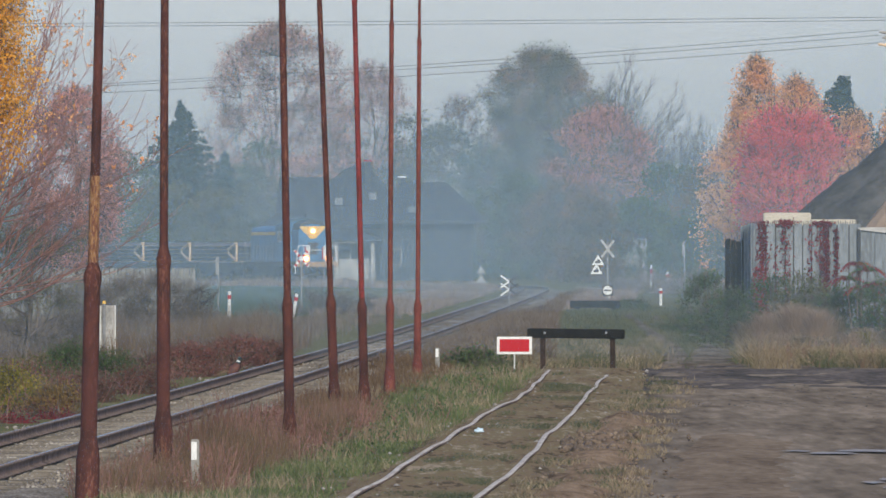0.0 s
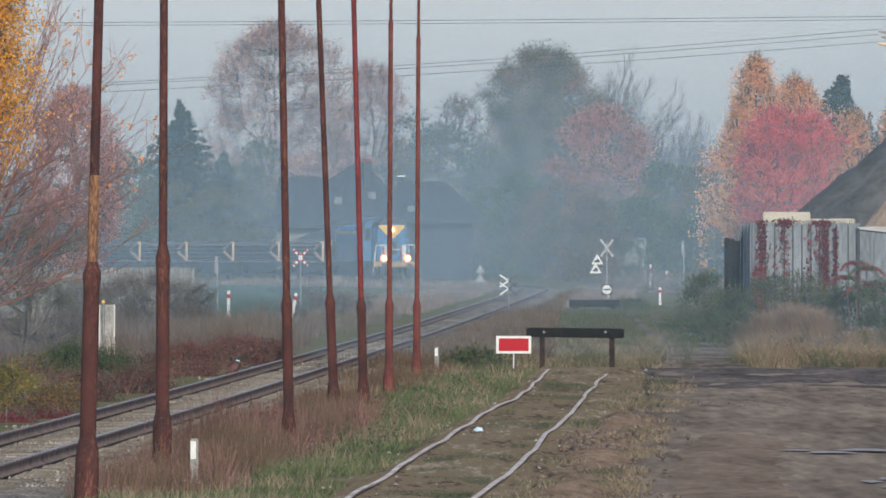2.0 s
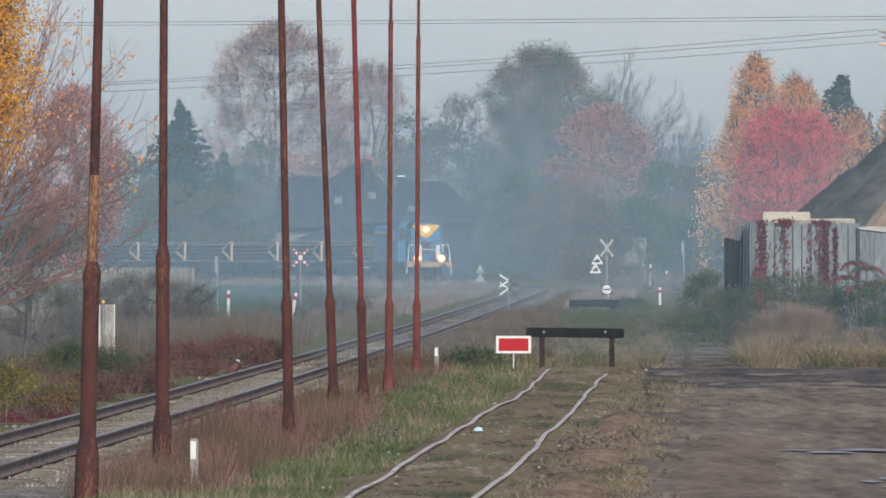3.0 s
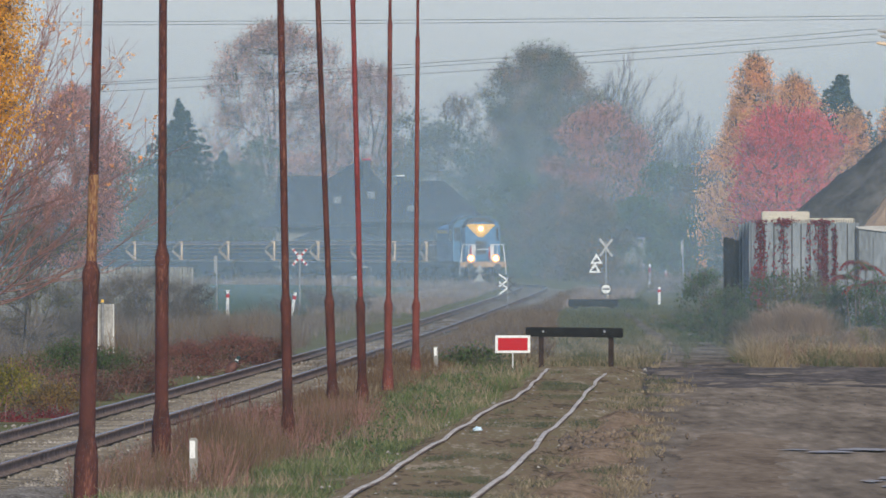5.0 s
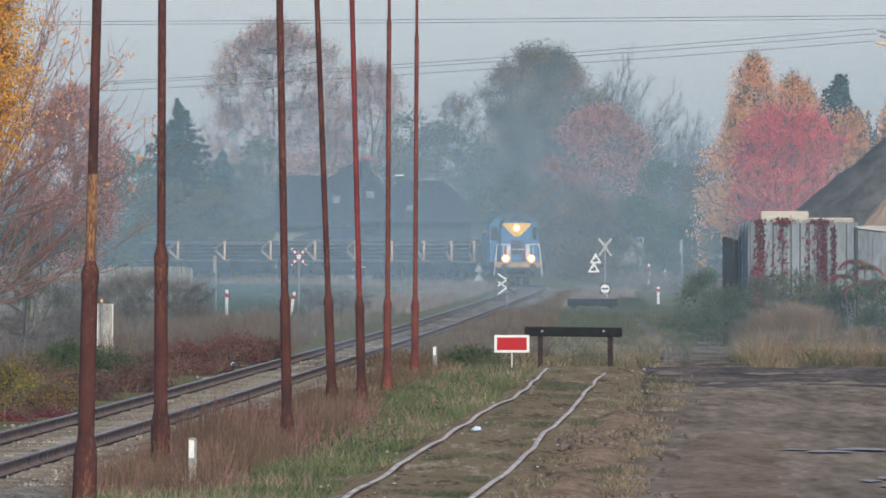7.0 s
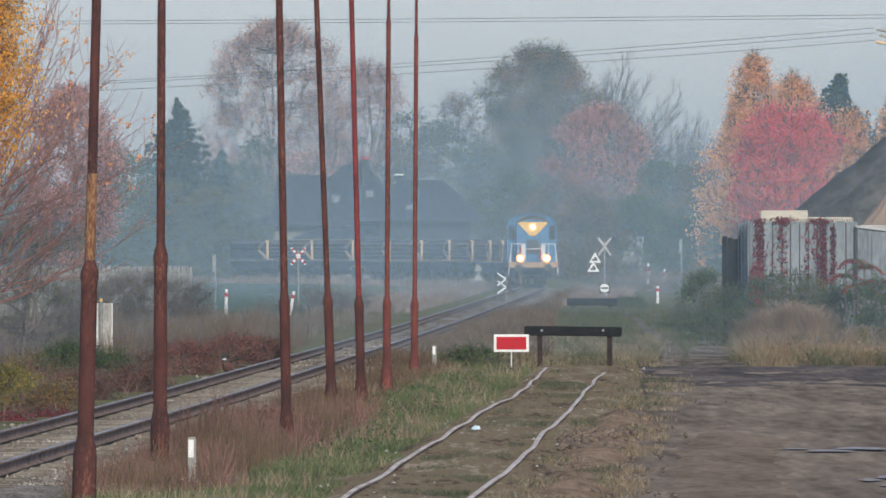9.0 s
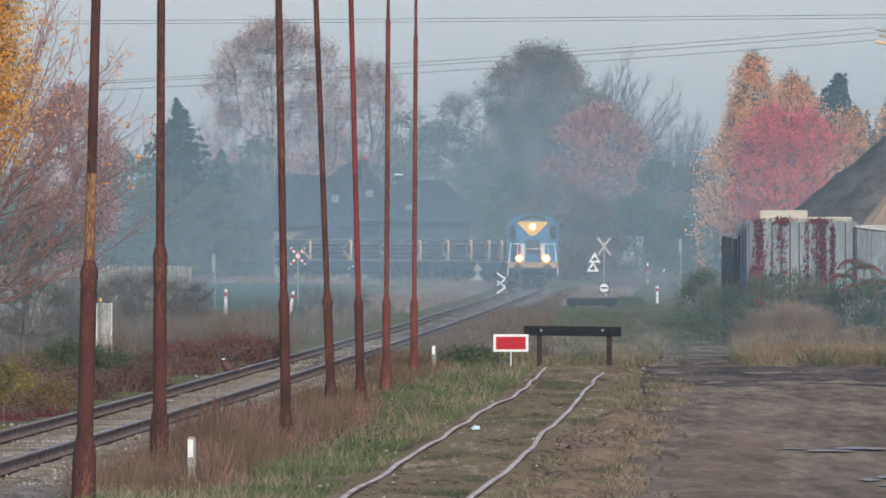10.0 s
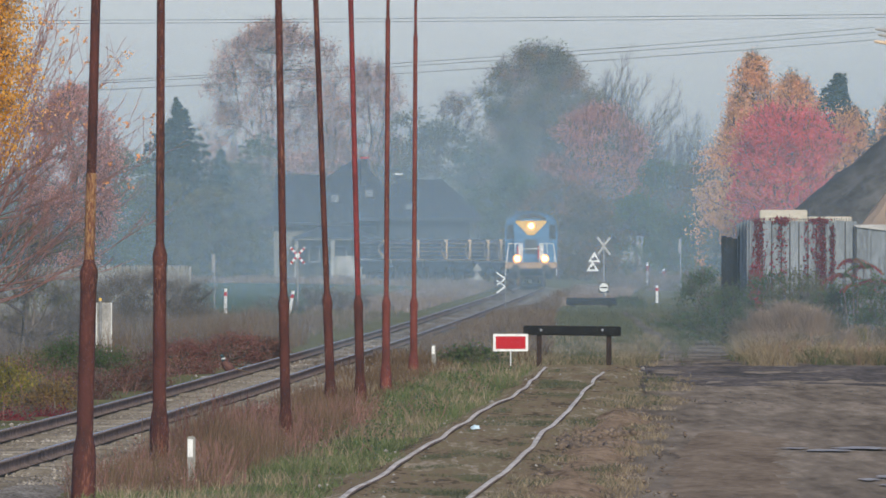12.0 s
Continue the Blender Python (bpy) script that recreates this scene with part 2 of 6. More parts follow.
LEAF = {
    "birch": leaf_mat("birch_leaf_gold", [(0.34, 0.17, 0.03), (0.62, 0.28, 0.03), (0.78, 0.38, 0.05), (0.76, 0.48, 0.14)], 0.38),
    "orange": leaf_mat("leaf_orange", [(0.66, 0.27, 0.11), (0.8, 0.37, 0.15), (0.82, 0.47, 0.23)], 0.35),
    "red": leaf_mat("leaf_scarlet", [(0.6, 0.08, 0.08), (0.78, 0.1, 0.11), (0.82, 0.15, 0.14), (0.8, 0.27, 0.17)], 0.35),
    "rose": leaf_mat("leaf_rose", [(0.5, 0.21, 0.165), (0.62, 0.26, 0.21), (0.7, 0.34, 0.275)], 0.35),
    "pink": leaf_mat("leaf_russet_pink", [(0.36, 0.2, 0.15), (0.52, 0.27, 0.2), (0.64, 0.35, 0.27)], 0.3),
    "rust": leaf_mat("leaf_rusty_green", [(0.08, 0.09, 0.04), (0.16, 0.12, 0.06), (0.3, 0.15, 0.08)]),
    "limeleaf": leaf_mat("lime_leaf_dull_green", [(0.07, 0.1, 0.045), (0.13, 0.14, 0.06), (0.24, 0.18, 0.08), (0.42, 0.2, 0.1)]),
    "green": leaf_mat("leaf_dull_green", [(0.04, 0.075, 0.03), (0.075, 0.125, 0.045), (0.14, 0.16, 0.06)]),
    "olive": leaf_mat("leaf_olive", [(0.06, 0.08, 0.03), (0.12, 0.12, 0.045), (0.2, 0.16, 0.07)]),
    "spruce": leaf_mat("spruce_needles", [(0.012, 0.03, 0.022), (0.025, 0.05, 0.035)], 0.1),
    "ivy": leaf_mat("creeper_crimson", [(0.08, 0.015, 0.02), (0.2, 0.03, 0.04), (0.3, 0.05, 0.06)]),
    "grass": leaf_mat("grass_green", [(0.08, 0.105, 0.04), (0.14, 0.175, 0.065), (0.22, 0.225, 0.1)]),
    "straw": leaf_mat("grass_straw", [(0.17, 0.13, 0.08), (0.3, 0.23, 0.14), (0.44, 0.35, 0.22)]),
    "fargrass": leaf_mat("dull_grass", [(0.07, 0.085, 0.045), (0.11, 0.12, 0.06), (0.18, 0.16, 0.09)]),
    "brown": leaf_mat("dead_weed_brown", [(0.1, 0.061, 0.033), (0.165, 0.104, 0.058), (0.25, 0.172, 0.104)]),
    "bramble": leaf_mat("bramble_wine", [(0.07, 0.06, 0.035), (0.11, 0.06, 0.042), (0.17, 0.06, 0.052), (0.15, 0.115, 0.07)]),
    "yellowgreen": leaf_mat("leaf_yellow_green", [(0.1, 0.12, 0.02), (0.24, 0.2, 0.03), (0.34, 0.24, 0.05)]),
    # far heath: the haze's lightening is put into these colours
    "paleheath": leaf_mat("haze_lifted_heath", [(0.2, 0.15, 0.12), (0.3, 0.22, 0.17), (0.4, 0.3, 0.23)]),
    "tan": leaf_mat("grass_tan_brown", [(0.34, 0.23, 0.145), (0.48, 0.345, 0.225), (0.58, 0.45, 0.32)]),
    "ember": leaf_mat("sumac_orange", [(0.2, 0.06, 0.035), (0.32, 0.11, 0.055)]),
    "ochre": leaf_mat("goldenrod_ochre", [(0.14, 0.1, 0.03), (0.24, 0.15, 0.05), (0.3, 0.17, 0.07)]),
    "winered": leaf_mat("bramble_wine_red", [(0.15, 0.09, 0.06), (0.22, 0.085, 0.07), (0.27, 0.11, 0.09), (0.29, 0.2, 0.13)]),
    "grey": leaf_mat("dry_grey_stems", [(0.13, 0.1, 0.08), (0.2, 0.16, 0.13), (0.28, 0.22, 0.17)]),
}


# ---- mesh helpers ----
def link_mesh(name, me, materials, parent=None, smooth=False):
    for m in materials if isinstance(materials, (list, tuple)) else [materials]:
        me.materials.append(m)
    if smooth:
        me.polygons.foreach_set("use_smooth", [True] * len(me.polygons))
    ob = new(name, me)
    ob.parent = parent
    return ob


def part(name, bm, material, parent, label="", smooth=False):
    me = bpy.data.meshes.new(name)
    bm.to_mesh(me)
    bm.free()
    return tagged(link_mesh(name, me, material, parent, smooth), label)


def np_mesh(name, V, F, material, parent=None, smooth=False):
    me = bpy.data.meshes.new(name)
    V, F = np.asarray(V, float).reshape(-1, 3), np.asarray(F, int)
    k = F.shape[1]
    me.vertices.add(len(V))
    me.vertices.foreach_set("co", V.ravel())
    me.loops.add(F.size)
    me.loops.foreach_set("vertex_index", F.ravel())
    me.polygons.add(len(F))
    me.polygons.foreach_set("loop_start", np.arange(0, F.size, k))
    me.update(calc_edges=True)
    return link_mesh(name, me, material, parent, smooth)


def box(bm, x0, y0, z0, x1, y1, z1, bevel=0.0, turn=None):
    r = bmesh.ops.create_cube(bm, size=1)
    m = Matrix.Translation(((x0 + x1) / 2, (y0 + y1) / 2, (z0 + z1) / 2)) @ (turn or Matrix()) @ Matrix.Diagonal((x1 - x0, y1 - y0, z1 - z0, 1))
    bmesh.ops.transform(bm, matrix=m, verts=r["verts"])
    if bevel:
        bmesh.ops.bevel(bm, geom=list({e for v in r["verts"] for e in v.link_edges}), offset=bevel, segments=2, affect="EDGES")
    return bm


def rod(bm, p, q, r0, r1=None, n=8):
    p, q = Vector(p), Vector(q)
    r = bmesh.ops.create_cone(bm, cap_ends=True, segments=n, radius1=r0, radius2=r0 if r1 is None else r1, depth=(q - p).length)
    m = Matrix.Translation((p + q) / 2) @ (q - p).to_track_quat("Z", "Y").to_matrix().to_4x4()
    bmesh.ops.transform(bm, matrix=m, verts=r["verts"])
    return bm


def prism(bm, outline, y0, y1):
    """An outline in x and z, drawn out from y0 to y1."""
    a = [bm.verts.new((x, y0, z)) for x, z in outline]
    b = [bm.verts.new((x, y1, z)) for x, z in outline]
    bm.faces.new(a)
    bm.faces.new(b[::-1])
    for i in range(len(a)):
        j = (i + 1) % len(a)
        bm.faces.new((a[j], a[i], b[i], b[j]))
    bmesh.ops.recalc_face_normals(bm, faces=bm.faces)
    return bm


def thing(name, label, category, m=None, group=""):
    e = new(name)
    e.empty_display_size = 0.3
    if m is not None:
        e.matrix_basis = m
    return tagged(e, label, category, group)


def sticks(segs, sides=4):
    """Tapered sticks as one set of quads; segs: rows of x0 y0 z0 x1 y1 z1 r0 r1."""
    s = np.asarray(segs, float)
    p, q, r0, r1 = s[:, :3], s[:, 3:6], s[:, 6], s[:, 7]
    d = q - p
    d /= np.linalg.norm(d, axis=1, keepdims=True) + 1e-9
    ref = np.where(np.abs(d[:, 2:3]) > 0.9, [[1.0, 0, 0]], [[0, 0, 1.0]])
    u = np.cross(d, ref)
    u /= np.linalg.norm(u, axis=1, keepdims=True)
    v = np.cross(d, u)
    V = []
    for base, r in ((p, r0), (q, r1)):
        for k in range(sides):
            a = 2 * math.pi * k / sides
            V.append(base + (u * math.cos(a) + v * math.sin(a)) * r[:, None])
    V = np.stack(V, 1)
    n = len(s)
    o = (np.arange(n) * 2 * sides)[:, None]
    F = np.concatenate([o + np.array([[k, (k + 1) % sides, sides + (k + 1) % sides, sides + k]]) for k in range(sides)])
    return V.reshape(-1, 3), F


def leaves(rng, centres, spread, size, hang=0.0):
    """One bent diamond for each centre, turned at random."""
    n = len(centres)
    c = centres + rng.normal(0, 1, (n, 3)) * spread
    a = rng.normal(0, 1, (n, 3))
    a[:, 2] -= hang
    a /= np.linalg.norm(a, axis=1, keepdims=True)
    b = np.cross(a, rng.normal(0, 1, (n, 3)))
    b /= np.linalg.norm(b, axis=1, keepdims=True) + 1e-9
    s = size * rng.uniform(0.6, 1.3, (n, 1))
    V = np.stack([c - a * s * 0.5, c + b * s * 0.32, c + a * s * 0.5, c - b * s * 0.32], 1)
    return V.reshape(-1, 3), np.arange(4 * n).reshape(n, 4)


def envelope(kind, u):
    if kind == "birch":
        return (1 - u) ** 0.55 * (0.35 + 0.65 * np.minimum(1, u * 4))
    if kind == "oval":
        return np.sqrt(np.clip(1 - (2 * u - 1) ** 2, 0.02, 1))
    return np.clip(1 - (1.55 * u - 0.6) ** 2, 0.1, 1) ** 0.6      # broad


def tree(name, label, x, y, h, rx, seed, leaf="green", clumps=90, per=60, size=0.3, start=0.2, kind="broad", bare=0.0,
         twigs=6, lean=0.0, spread=0.75, hang=0.0, bark=None, category="tree", ry=None, twig_r=0.02, limb=1.0):
    """Trunk, limbs to the clumps, twigs round each clump and leaves on all but the bare ones."""
    rng = np.random.default_rng(seed)
    e = thing(name, label, category, pose(x, y, 0))
    ry = ry or rx
    u = rng.beta(1.3, 1.1, clumps)
    r = 1.12 * envelope(kind, u) * rng.uniform(0.3, 1.0, clumps) ** 0.45
    t = rng.uniform(0, 2 * math.pi, clumps)
    wob = np.array([1 + 0.6 * noise.noise((1.3 * math.cos(a) + seed, 1.3 * math.sin(a), 4 * b)) for a, b in zip(t, u)])
    C = np.stack([rx * r * wob * np.cos(t) + lean * u * h, ry * r * wob * np.sin(t), h * (start + (1 - start) * u) - 0.3], 1)
    segs = []
    tr = (0.014 * h + 0.05) * (0.5 + 0.5 * limb)
    tz = np.linspace(0, h * 0.9, 8)
    px = np.cumsum(rng.normal(0, 0.012 * h, 8)) + lean * tz
    px -= px[0]
    for i in range(7):
        segs.append([px[i], 0, tz[i], px[i + 1], 0, tz[i + 1], tr * (1 - i / 8), tr * (1 - (i + 1) / 8)])
    main = C[:9] * np.array([0.8, 0.8, 0.95])
    roots = []
    w = (0.0045 * h + 0.012) * limb
    for c in main:
        z0 = max(0.15 * h, c[2] - 0.22 * h - 0.3 * math.hypot(c[0], c[1]))
        a = np.array([np.interp(z0, tz, px), 0, z0])
        m = (a + c) / 2 + np.array([(c[0] - a[0]) * 0.12, (c[1] - a[1]) * 0.12, -0.02 * h]) + rng.normal(0, 0.02 * h, 3)
        segs.append([*a, *m, w * 1.5, w])
        segs.append([*m, *c, w, w * 0.5])
        roots += [m * (1 - q) + c * q for q in (0.0, 0.35, 0.7, 1.0)]
    roots += [np.array([np.interp(q * h, tz, px), 0, q * h]) for q in (0.35, 0.5, 0.65, 0.78, 0.88)]
    roots = np.array(roots)
    for c in C:
        g = np.linalg.norm((roots - c) * np.array([1, 1, 0.8]), axis=1) + 0.6 * np.clip(roots[:, 2] - c[2], 0, None)
        a = roots[int(np.argmin(g))]
        m = (a + c) / 2 + rng.normal(0, 0.015 * h, 3) + np.array([0, 0, 0.012 * h])
        segs.append([*a, *m, w * 0.5, w * 0.4])
        segs.append([*m, *c, w * 0.4, w * 0.2])
        out = c - np.array([np.interp(c[2], tz, px), 0, c[2] - 0.35 * h])
        out /= np.linalg.norm(out) + 1e-6
        for _ in range(twigs):
            d = out * 0.8 + rng.normal(0, 0.55, 3)
            d[2] += 0.25 - hang
            d *= spread * rng.uniform(0.6, 1.5) / (np.linalg.norm(d) + 1e-6)
            b = c - d * 0.4 + rng.normal(0, 0.1, 3)
            k = b + d * 1.2 + rng.normal(0, 0.12, 3) * spread
            segs.append([*b, *k, twig_r, twig_r * 0.6])
            for _ in range(1 + (twigs > 6)):
                s = b + (k - b) * rng.uniform(0.3, 0.9)
                g = s + d * 0.5 + rng.normal(0, 0.3, 3) * spread
                segs.append([*s, *g, twig_r * 0.7, twig_r * 0.35])
    V, F = sticks(segs, 3)
    np_mesh("trunk", V, F, bark or BARK, e)
    full = C[rng.uniform(0, 1, clumps) >= bare] if not callable(bare) else C[~bare(C)]
    if len(full) and per:
        P = np.repeat(full, per, 0)
        if hang:
            P = P + np.stack([np.zeros(len(P)), np.zeros(len(P)), -rng.uniform(0, hang * spread * 2.2, len(P))], 1)
        V, F = leaves(rng, P, np.array([spread, spread, spread * 0.75]) * 0.62, size, hang)
        np_mesh("crown", V, F, LEAF[leaf], e)
    return e


def fan_tree(name, label, x, y, h, seed, limbs, up0, up1, side, bark, twig=1.0, leaf="", leafy=lambda t, rng: False, leaf_size=0.1, shoots=2):
    """Long thin limbs that fan out from a trunk and turn up at their ends, with side shoots; a few leaves left where leafy() says."""
    rng = np.random.default_rng(seed)
    g = h / 8.6
    e = thing(name, label, "tree", pose(x, y, 0))
    segs, P = [[0, 0, 0, 0.05 * g, 0, 1.6 * g, 0.13 * g, 0.1 * g], [0.05 * g, 0, 1.6 * g, 0.0, 0, 4.3 * g, 0.1 * g, 0.05 * g]], []
    for k in range(limbs):
        a = rng.uniform(-0.9, 0.9) + (math.pi if k % side == side - 1 else 0.0)
        up = rng.uniform(up0, up1)
        L = g * rng.uniform(3.3, 4.8) * (1 + 0.3 * math.sin(up))
        p = np.array([0.03, 0.0, g * rng.uniform(1.2, 4.2)])
        d = np.array([math.cos(a) * math.cos(up), math.sin(a) * math.cos(up), math.sin(up)])
        n = 9
        for i in range(n):
            q = p + d * L / n
            segs.append([*p, *q, twig * (0.014 * (1 - i / n) + 0.004), twig * (0.014 * (1 - (i + 1) / n) + 0.004)])
            d = d + np.array([0, 0, 0.045]) + rng.normal(0, 0.055, 3)
            d /= np.linalg.norm(d)
            if i > 1:
                for _ in range(shoots):
                    b = d * 0.9 + rng.normal(0, 0.38, 3) + np.array([0, 0, 0.22])
                    b *= g * rng.uniform(0.45, 1.25) / np.linalg.norm(b)
                    o = p + (q - p) * rng.uniform(0, 1)
                    m = o + b * 0.5
                    t = o + b + np.array([0, 0, 0.07 * g])
                    segs += [[*o, *m, 0.006 * twig, 0.0045 * twig], [*m, *t, 0.0045 * twig, 0.003 * twig]]
                    f = m + b * 0.4 + rng.normal(0, 0.14 * g, 3)
                    segs.append([*m, *f, 0.004 * twig, 0.0025 * twig])
                    if leafy(t / g, rng):
                        P += [t] * int(rng.integers(3, 10))
            p = q
    V, F = sticks(segs, 3)
    np_mesh("trunk", V, F, bark, e)
    if P:
        V, F = leaves(rng, np.array(P), 0.07 * g, leaf_size, 0.5)
        tagged(np_mesh("crown", V, F, LEAF[leaf], e), "last " + leaf + " leaves")


def spruce(name, label, x, y, h, r, seed):
    rng = np.random.default_rng(seed)
    e = thing(name, label, "tree", pose(x, y, 0))
    segs = [[0, 0, 0, 0, 0, h, 0.02 * h, 0.01]]
    P = []
    for z0 in np.arange(0.08 * h, h * 0.985, 0.03 * h):
        k = r * (1 - z0 / h) ** 1.0 + 0.03
        for t in rng.uniform(0, 2 * math.pi, 15):
            L = k * rng.uniform(0.3, 1.5)
            z = z0 + rng.normal(0, 0.012 * h)
            tip = np.array([math.cos(t) * L, math.sin(t) * L, z - 0.12 * L + 0.12 * h * 0.1])
            segs.append([0, 0, z, *tip, 0.03, 0.01])
            n = int(8 + 13 * L)
            w = rng.uniform(0.05, 1.0, n)[:, None]
            P.append(np.array([0, 0, z]) * (1 - w) + tip * w - np.array([0, 0, 0.25]) * rng.uniform(0, 1, (n, 1)) * w)
    V, F = sticks(segs, 4)
    np_mesh("trunk", V, F, BARK, e)
    V, F = leaves(rng, np.concatenate(P), 0.07, 0.42, 0.6)
    np_mesh("crown", V, F, LEAF["spruce"], e)
    return e


def blades(rng, xy, z, h, w, lean=0.3):
    """Bent grass blades, two faces each."""
    n = len(xy)
    t = rng.uniform(0, 2 * math.pi, n)
    h = h * rng.uniform(0.55, 1.25, n)
    o = np.stack([xy[:, 0], xy[:, 1], np.full(n, z)], 1)
    s = np.stack([np.cos(t) * w, np.sin(t) * w, np.zeros(n)], 1)
    g = rng.normal(0, lean, (n, 2)) * h[:, None]
    mid = o + np.stack([g[:, 0] * 0.35, g[:, 1] * 0.35, h * 0.55], 1)
    tip = o + np.stack([g[:, 0], g[:, 1], h], 1)
    V = np.stack([o - s, o + s, mid + s * 0.7, mid - s * 0.7, tip + s * 0.12, tip - s * 0.12], 1).reshape(-1, 3)
    k = (np.arange(n) * 6)[:, None]
    F = np.concatenate([k + np.array([[0, 1, 2, 3]]), k + np.array([[3, 2, 4, 5]])])
    return V, F


# ---- the line of the main track: its slope against the way ahead ----
WAY = np.arange(120.0, 1500.0, 1.0)
SLOPE = np.interp(WAY, [120, 240, 306, 401, 461, 600, 755, 880, 940, 955, 1085, 1110, 1150, 1500],
                  [0.0205, 0.0200, 0.0176, 0.0173, 0.0165, 0.0147, 0.0145, 0.0135, 0.008, 0.0057, -0.24, -0.26, -0.275, -0.28])
LINE_X = np.cumsum(SLOPE) - SLOPE[0]
LINE_X += -5.91 - np.interp(211, WAY, LINE_X)
RUN = np.concatenate([[0], np.cumsum(np.hypot(1, SLOPE[1:]))])


def line_x(y):
    return np.interp(y, WAY, LINE_X)


SID_WAY, SID_LEFT = [120, 190, 211, 228, 255, 272, 286, 309, 352, 420], [-2.300, -0.751, -0.362, 0.008, 0.528, 0.863, 1.288, 1.685, 2.326, 3.400]
SID_WAY_R, SID_RIGHT = [120, 175, 203, 235, 261, 282, 321, 344, 420], [-0.850, 0.324, 0.984, 1.534, 2.087, 2.429, 3.106, 3.540, 4.850]


def sid_x(y):
    """The left rail of the buckled siding."""
    return np.interp(y, SID_WAY, SID_LEFT)


def sid_right(y):
    """Its right rail, bent in other places."""
    return np.interp(y, SID_WAY_R, SID_RIGHT)


# ---- ground ----
def sheet(name, xs, ys, z, material, label, rough=0.0, seed=1):
    rng = np.random.default_rng(seed)
    X, Y = np.meshgrid(xs, ys)
    Zs = z + rng.normal(0, 1, X.shape) * rough
    n, m = len(ys), len(xs)
    i = np.arange(n * m).reshape(n, m)
    F = np.stack([i[:-1, :-1], i[:-1, 1:], i[1:, 1:], i[1:, :-1]], -1).reshape(-1, 4)
    ob = np_mesh(name, np.stack([X, Y, Zs], -1).reshape(-1, 3), F, material, None, True)
    return tagged(ob, label, name, "", "structure")


xs = np.concatenate([[-3000, -1000, -300, -100], np.linspace(-50, 50, 41), [100, 300, 1000, 3000]])
ys = np.concatenate([[-1500, -300, 0], np.linspace(60, 900, 140), [1000, 1200, 1600, 2500, 4500]])
sheet("ground", xs, ys, 0.0, EARTH, "rough meadow with autumn grass and bare soil", 0.0)


def strip(name, edges, z, material, label, category, step=2.0, y0=120, y1=960, wave=0.0, seed=2, rough=0.0, fade=0.0):
    """A band along the way ahead; edges: functions of y giving its x at each side, or several profile lines with their heights."""
    rng = np.random.default_rng(seed)
    ys = np.arange(y0, y1 + step, step)
    cols = []

    def relief(x, y):
        return rough * np.array([noise.noise((a * 0.9, b * 0.16, seed)) + 0.6 * noise.noise((a * 2.7, b * 0.5, seed + 5)) for a, b in zip(x, y)])
    for f, h in edges:
        x = f(ys) + (rng.normal(0, wave, len(ys)) if wave else 0)
        cols.append(np.stack([x, ys, h + z + relief(x, ys) - fade * ((2 * ys - y0 - y1) / (y1 - y0)) ** 4], 1))
    V = np.stack(cols, 1)
    n, m = len(ys), len(cols)
    i = np.arange(n * m).reshape(n, m)
    F = np.stack([i[:-1, :-1], i[:-1, 1:], i[1:, 1:], i[1:, :-1]], -1).reshape(-1, 4)
    return tagged(np_mesh(name, V.reshape(-1, 3), F, material, None, True), label, category, "", "structure")


strip("ballast_bed", [(lambda y: line_x(y) - 2.0, -0.06), (lambda y: line_x(y) - 1.35, 0.05), (lambda y: line_x(y), 0.055), (lambda y: line_x(y) + 1.5, 0.05), (lambda y: line_x(y) + 2.5, -0.06)],
      0.0, BALLAST, "pale grey stone ballast under the main track", "ballast", 2.0, 120, 1490, 0.05)
strip("yard", [(lambda y: sid_x(y) + 2.05 + 0.3 * np.sin(y * 0.13) + 0.15 * np.sin(y * 0.41), -0.03)] + [(lambda y, k=k: sid_x(y) + 2.3 + 0.3 * k, 0.02) for k in range(44)] + [(lambda y: 0 * y + 40, 0.02), (lambda y: 0 * y + 80, 0.02)], 0.015, MUD,
      "brown muddy gravel yard with damp patches", "yard", 1.5, 100, 386, 0.07, 2, 0.014)
strip("siding_bed", [(lambda y: sid_x(y) - 0.7, -0.03), (lambda y: sid_x(y) - 0.12, 0.115), (lambda y: sid_x(y) + 0.12, 0.1), (lambda y: sid_x(y) + 0.75, 0.12), (lambda y: sid_x(y) + 1.33, 0.1), (lambda y: sid_x(y) + 1.57, 0.115), (lambda y: sid_x(y) + 2.5, -0.03)], 0.012, PATH_SOIL,
      "overgrown earth and gravel between the siding rails", "siding bed", 1.5, 120, 362, 0.02, 6, 0.014)
strip("lane", [(lambda y: np.interp(y, [360, 440, 520, 640], [4.9, 6.1, 6.6, 7.4]), 0.0), (lambda y: np.interp(y, [360, 440, 520, 640], [6.6, 7.9, 8.0, 8.4]), 0.0)],
      0.02, LANE_MUD, "worn earth lane through rough grass", "lane", 3.0, 360, 660, 0.12, 8)
tagged(np_mesh("field", [[-90, 640, 0.012], [-5.691, 640, 0.012], [-7.097, 1080, 0.012], [-140, 1080, 0.012]], [[0, 1, 2, 3]], FIELD),
       "green winter crop field beyond the track", "field", "", "structure")


# ---- rails ----
RAIL_OUT = [(-0.075, 0.0), (0.075, 0.0), (0.075, 0.015), (0.012, 0.035), (0.012, 0.115), (0.036, 0.125), (0.036, 0.155), (0.014, 0.1565), (-0.014, 0.1565), (-0.036, 0.155), (-0.036, 0.125), (-0.012, 0.115), (-0.012, 0.035), (-0.075, 0.015)]


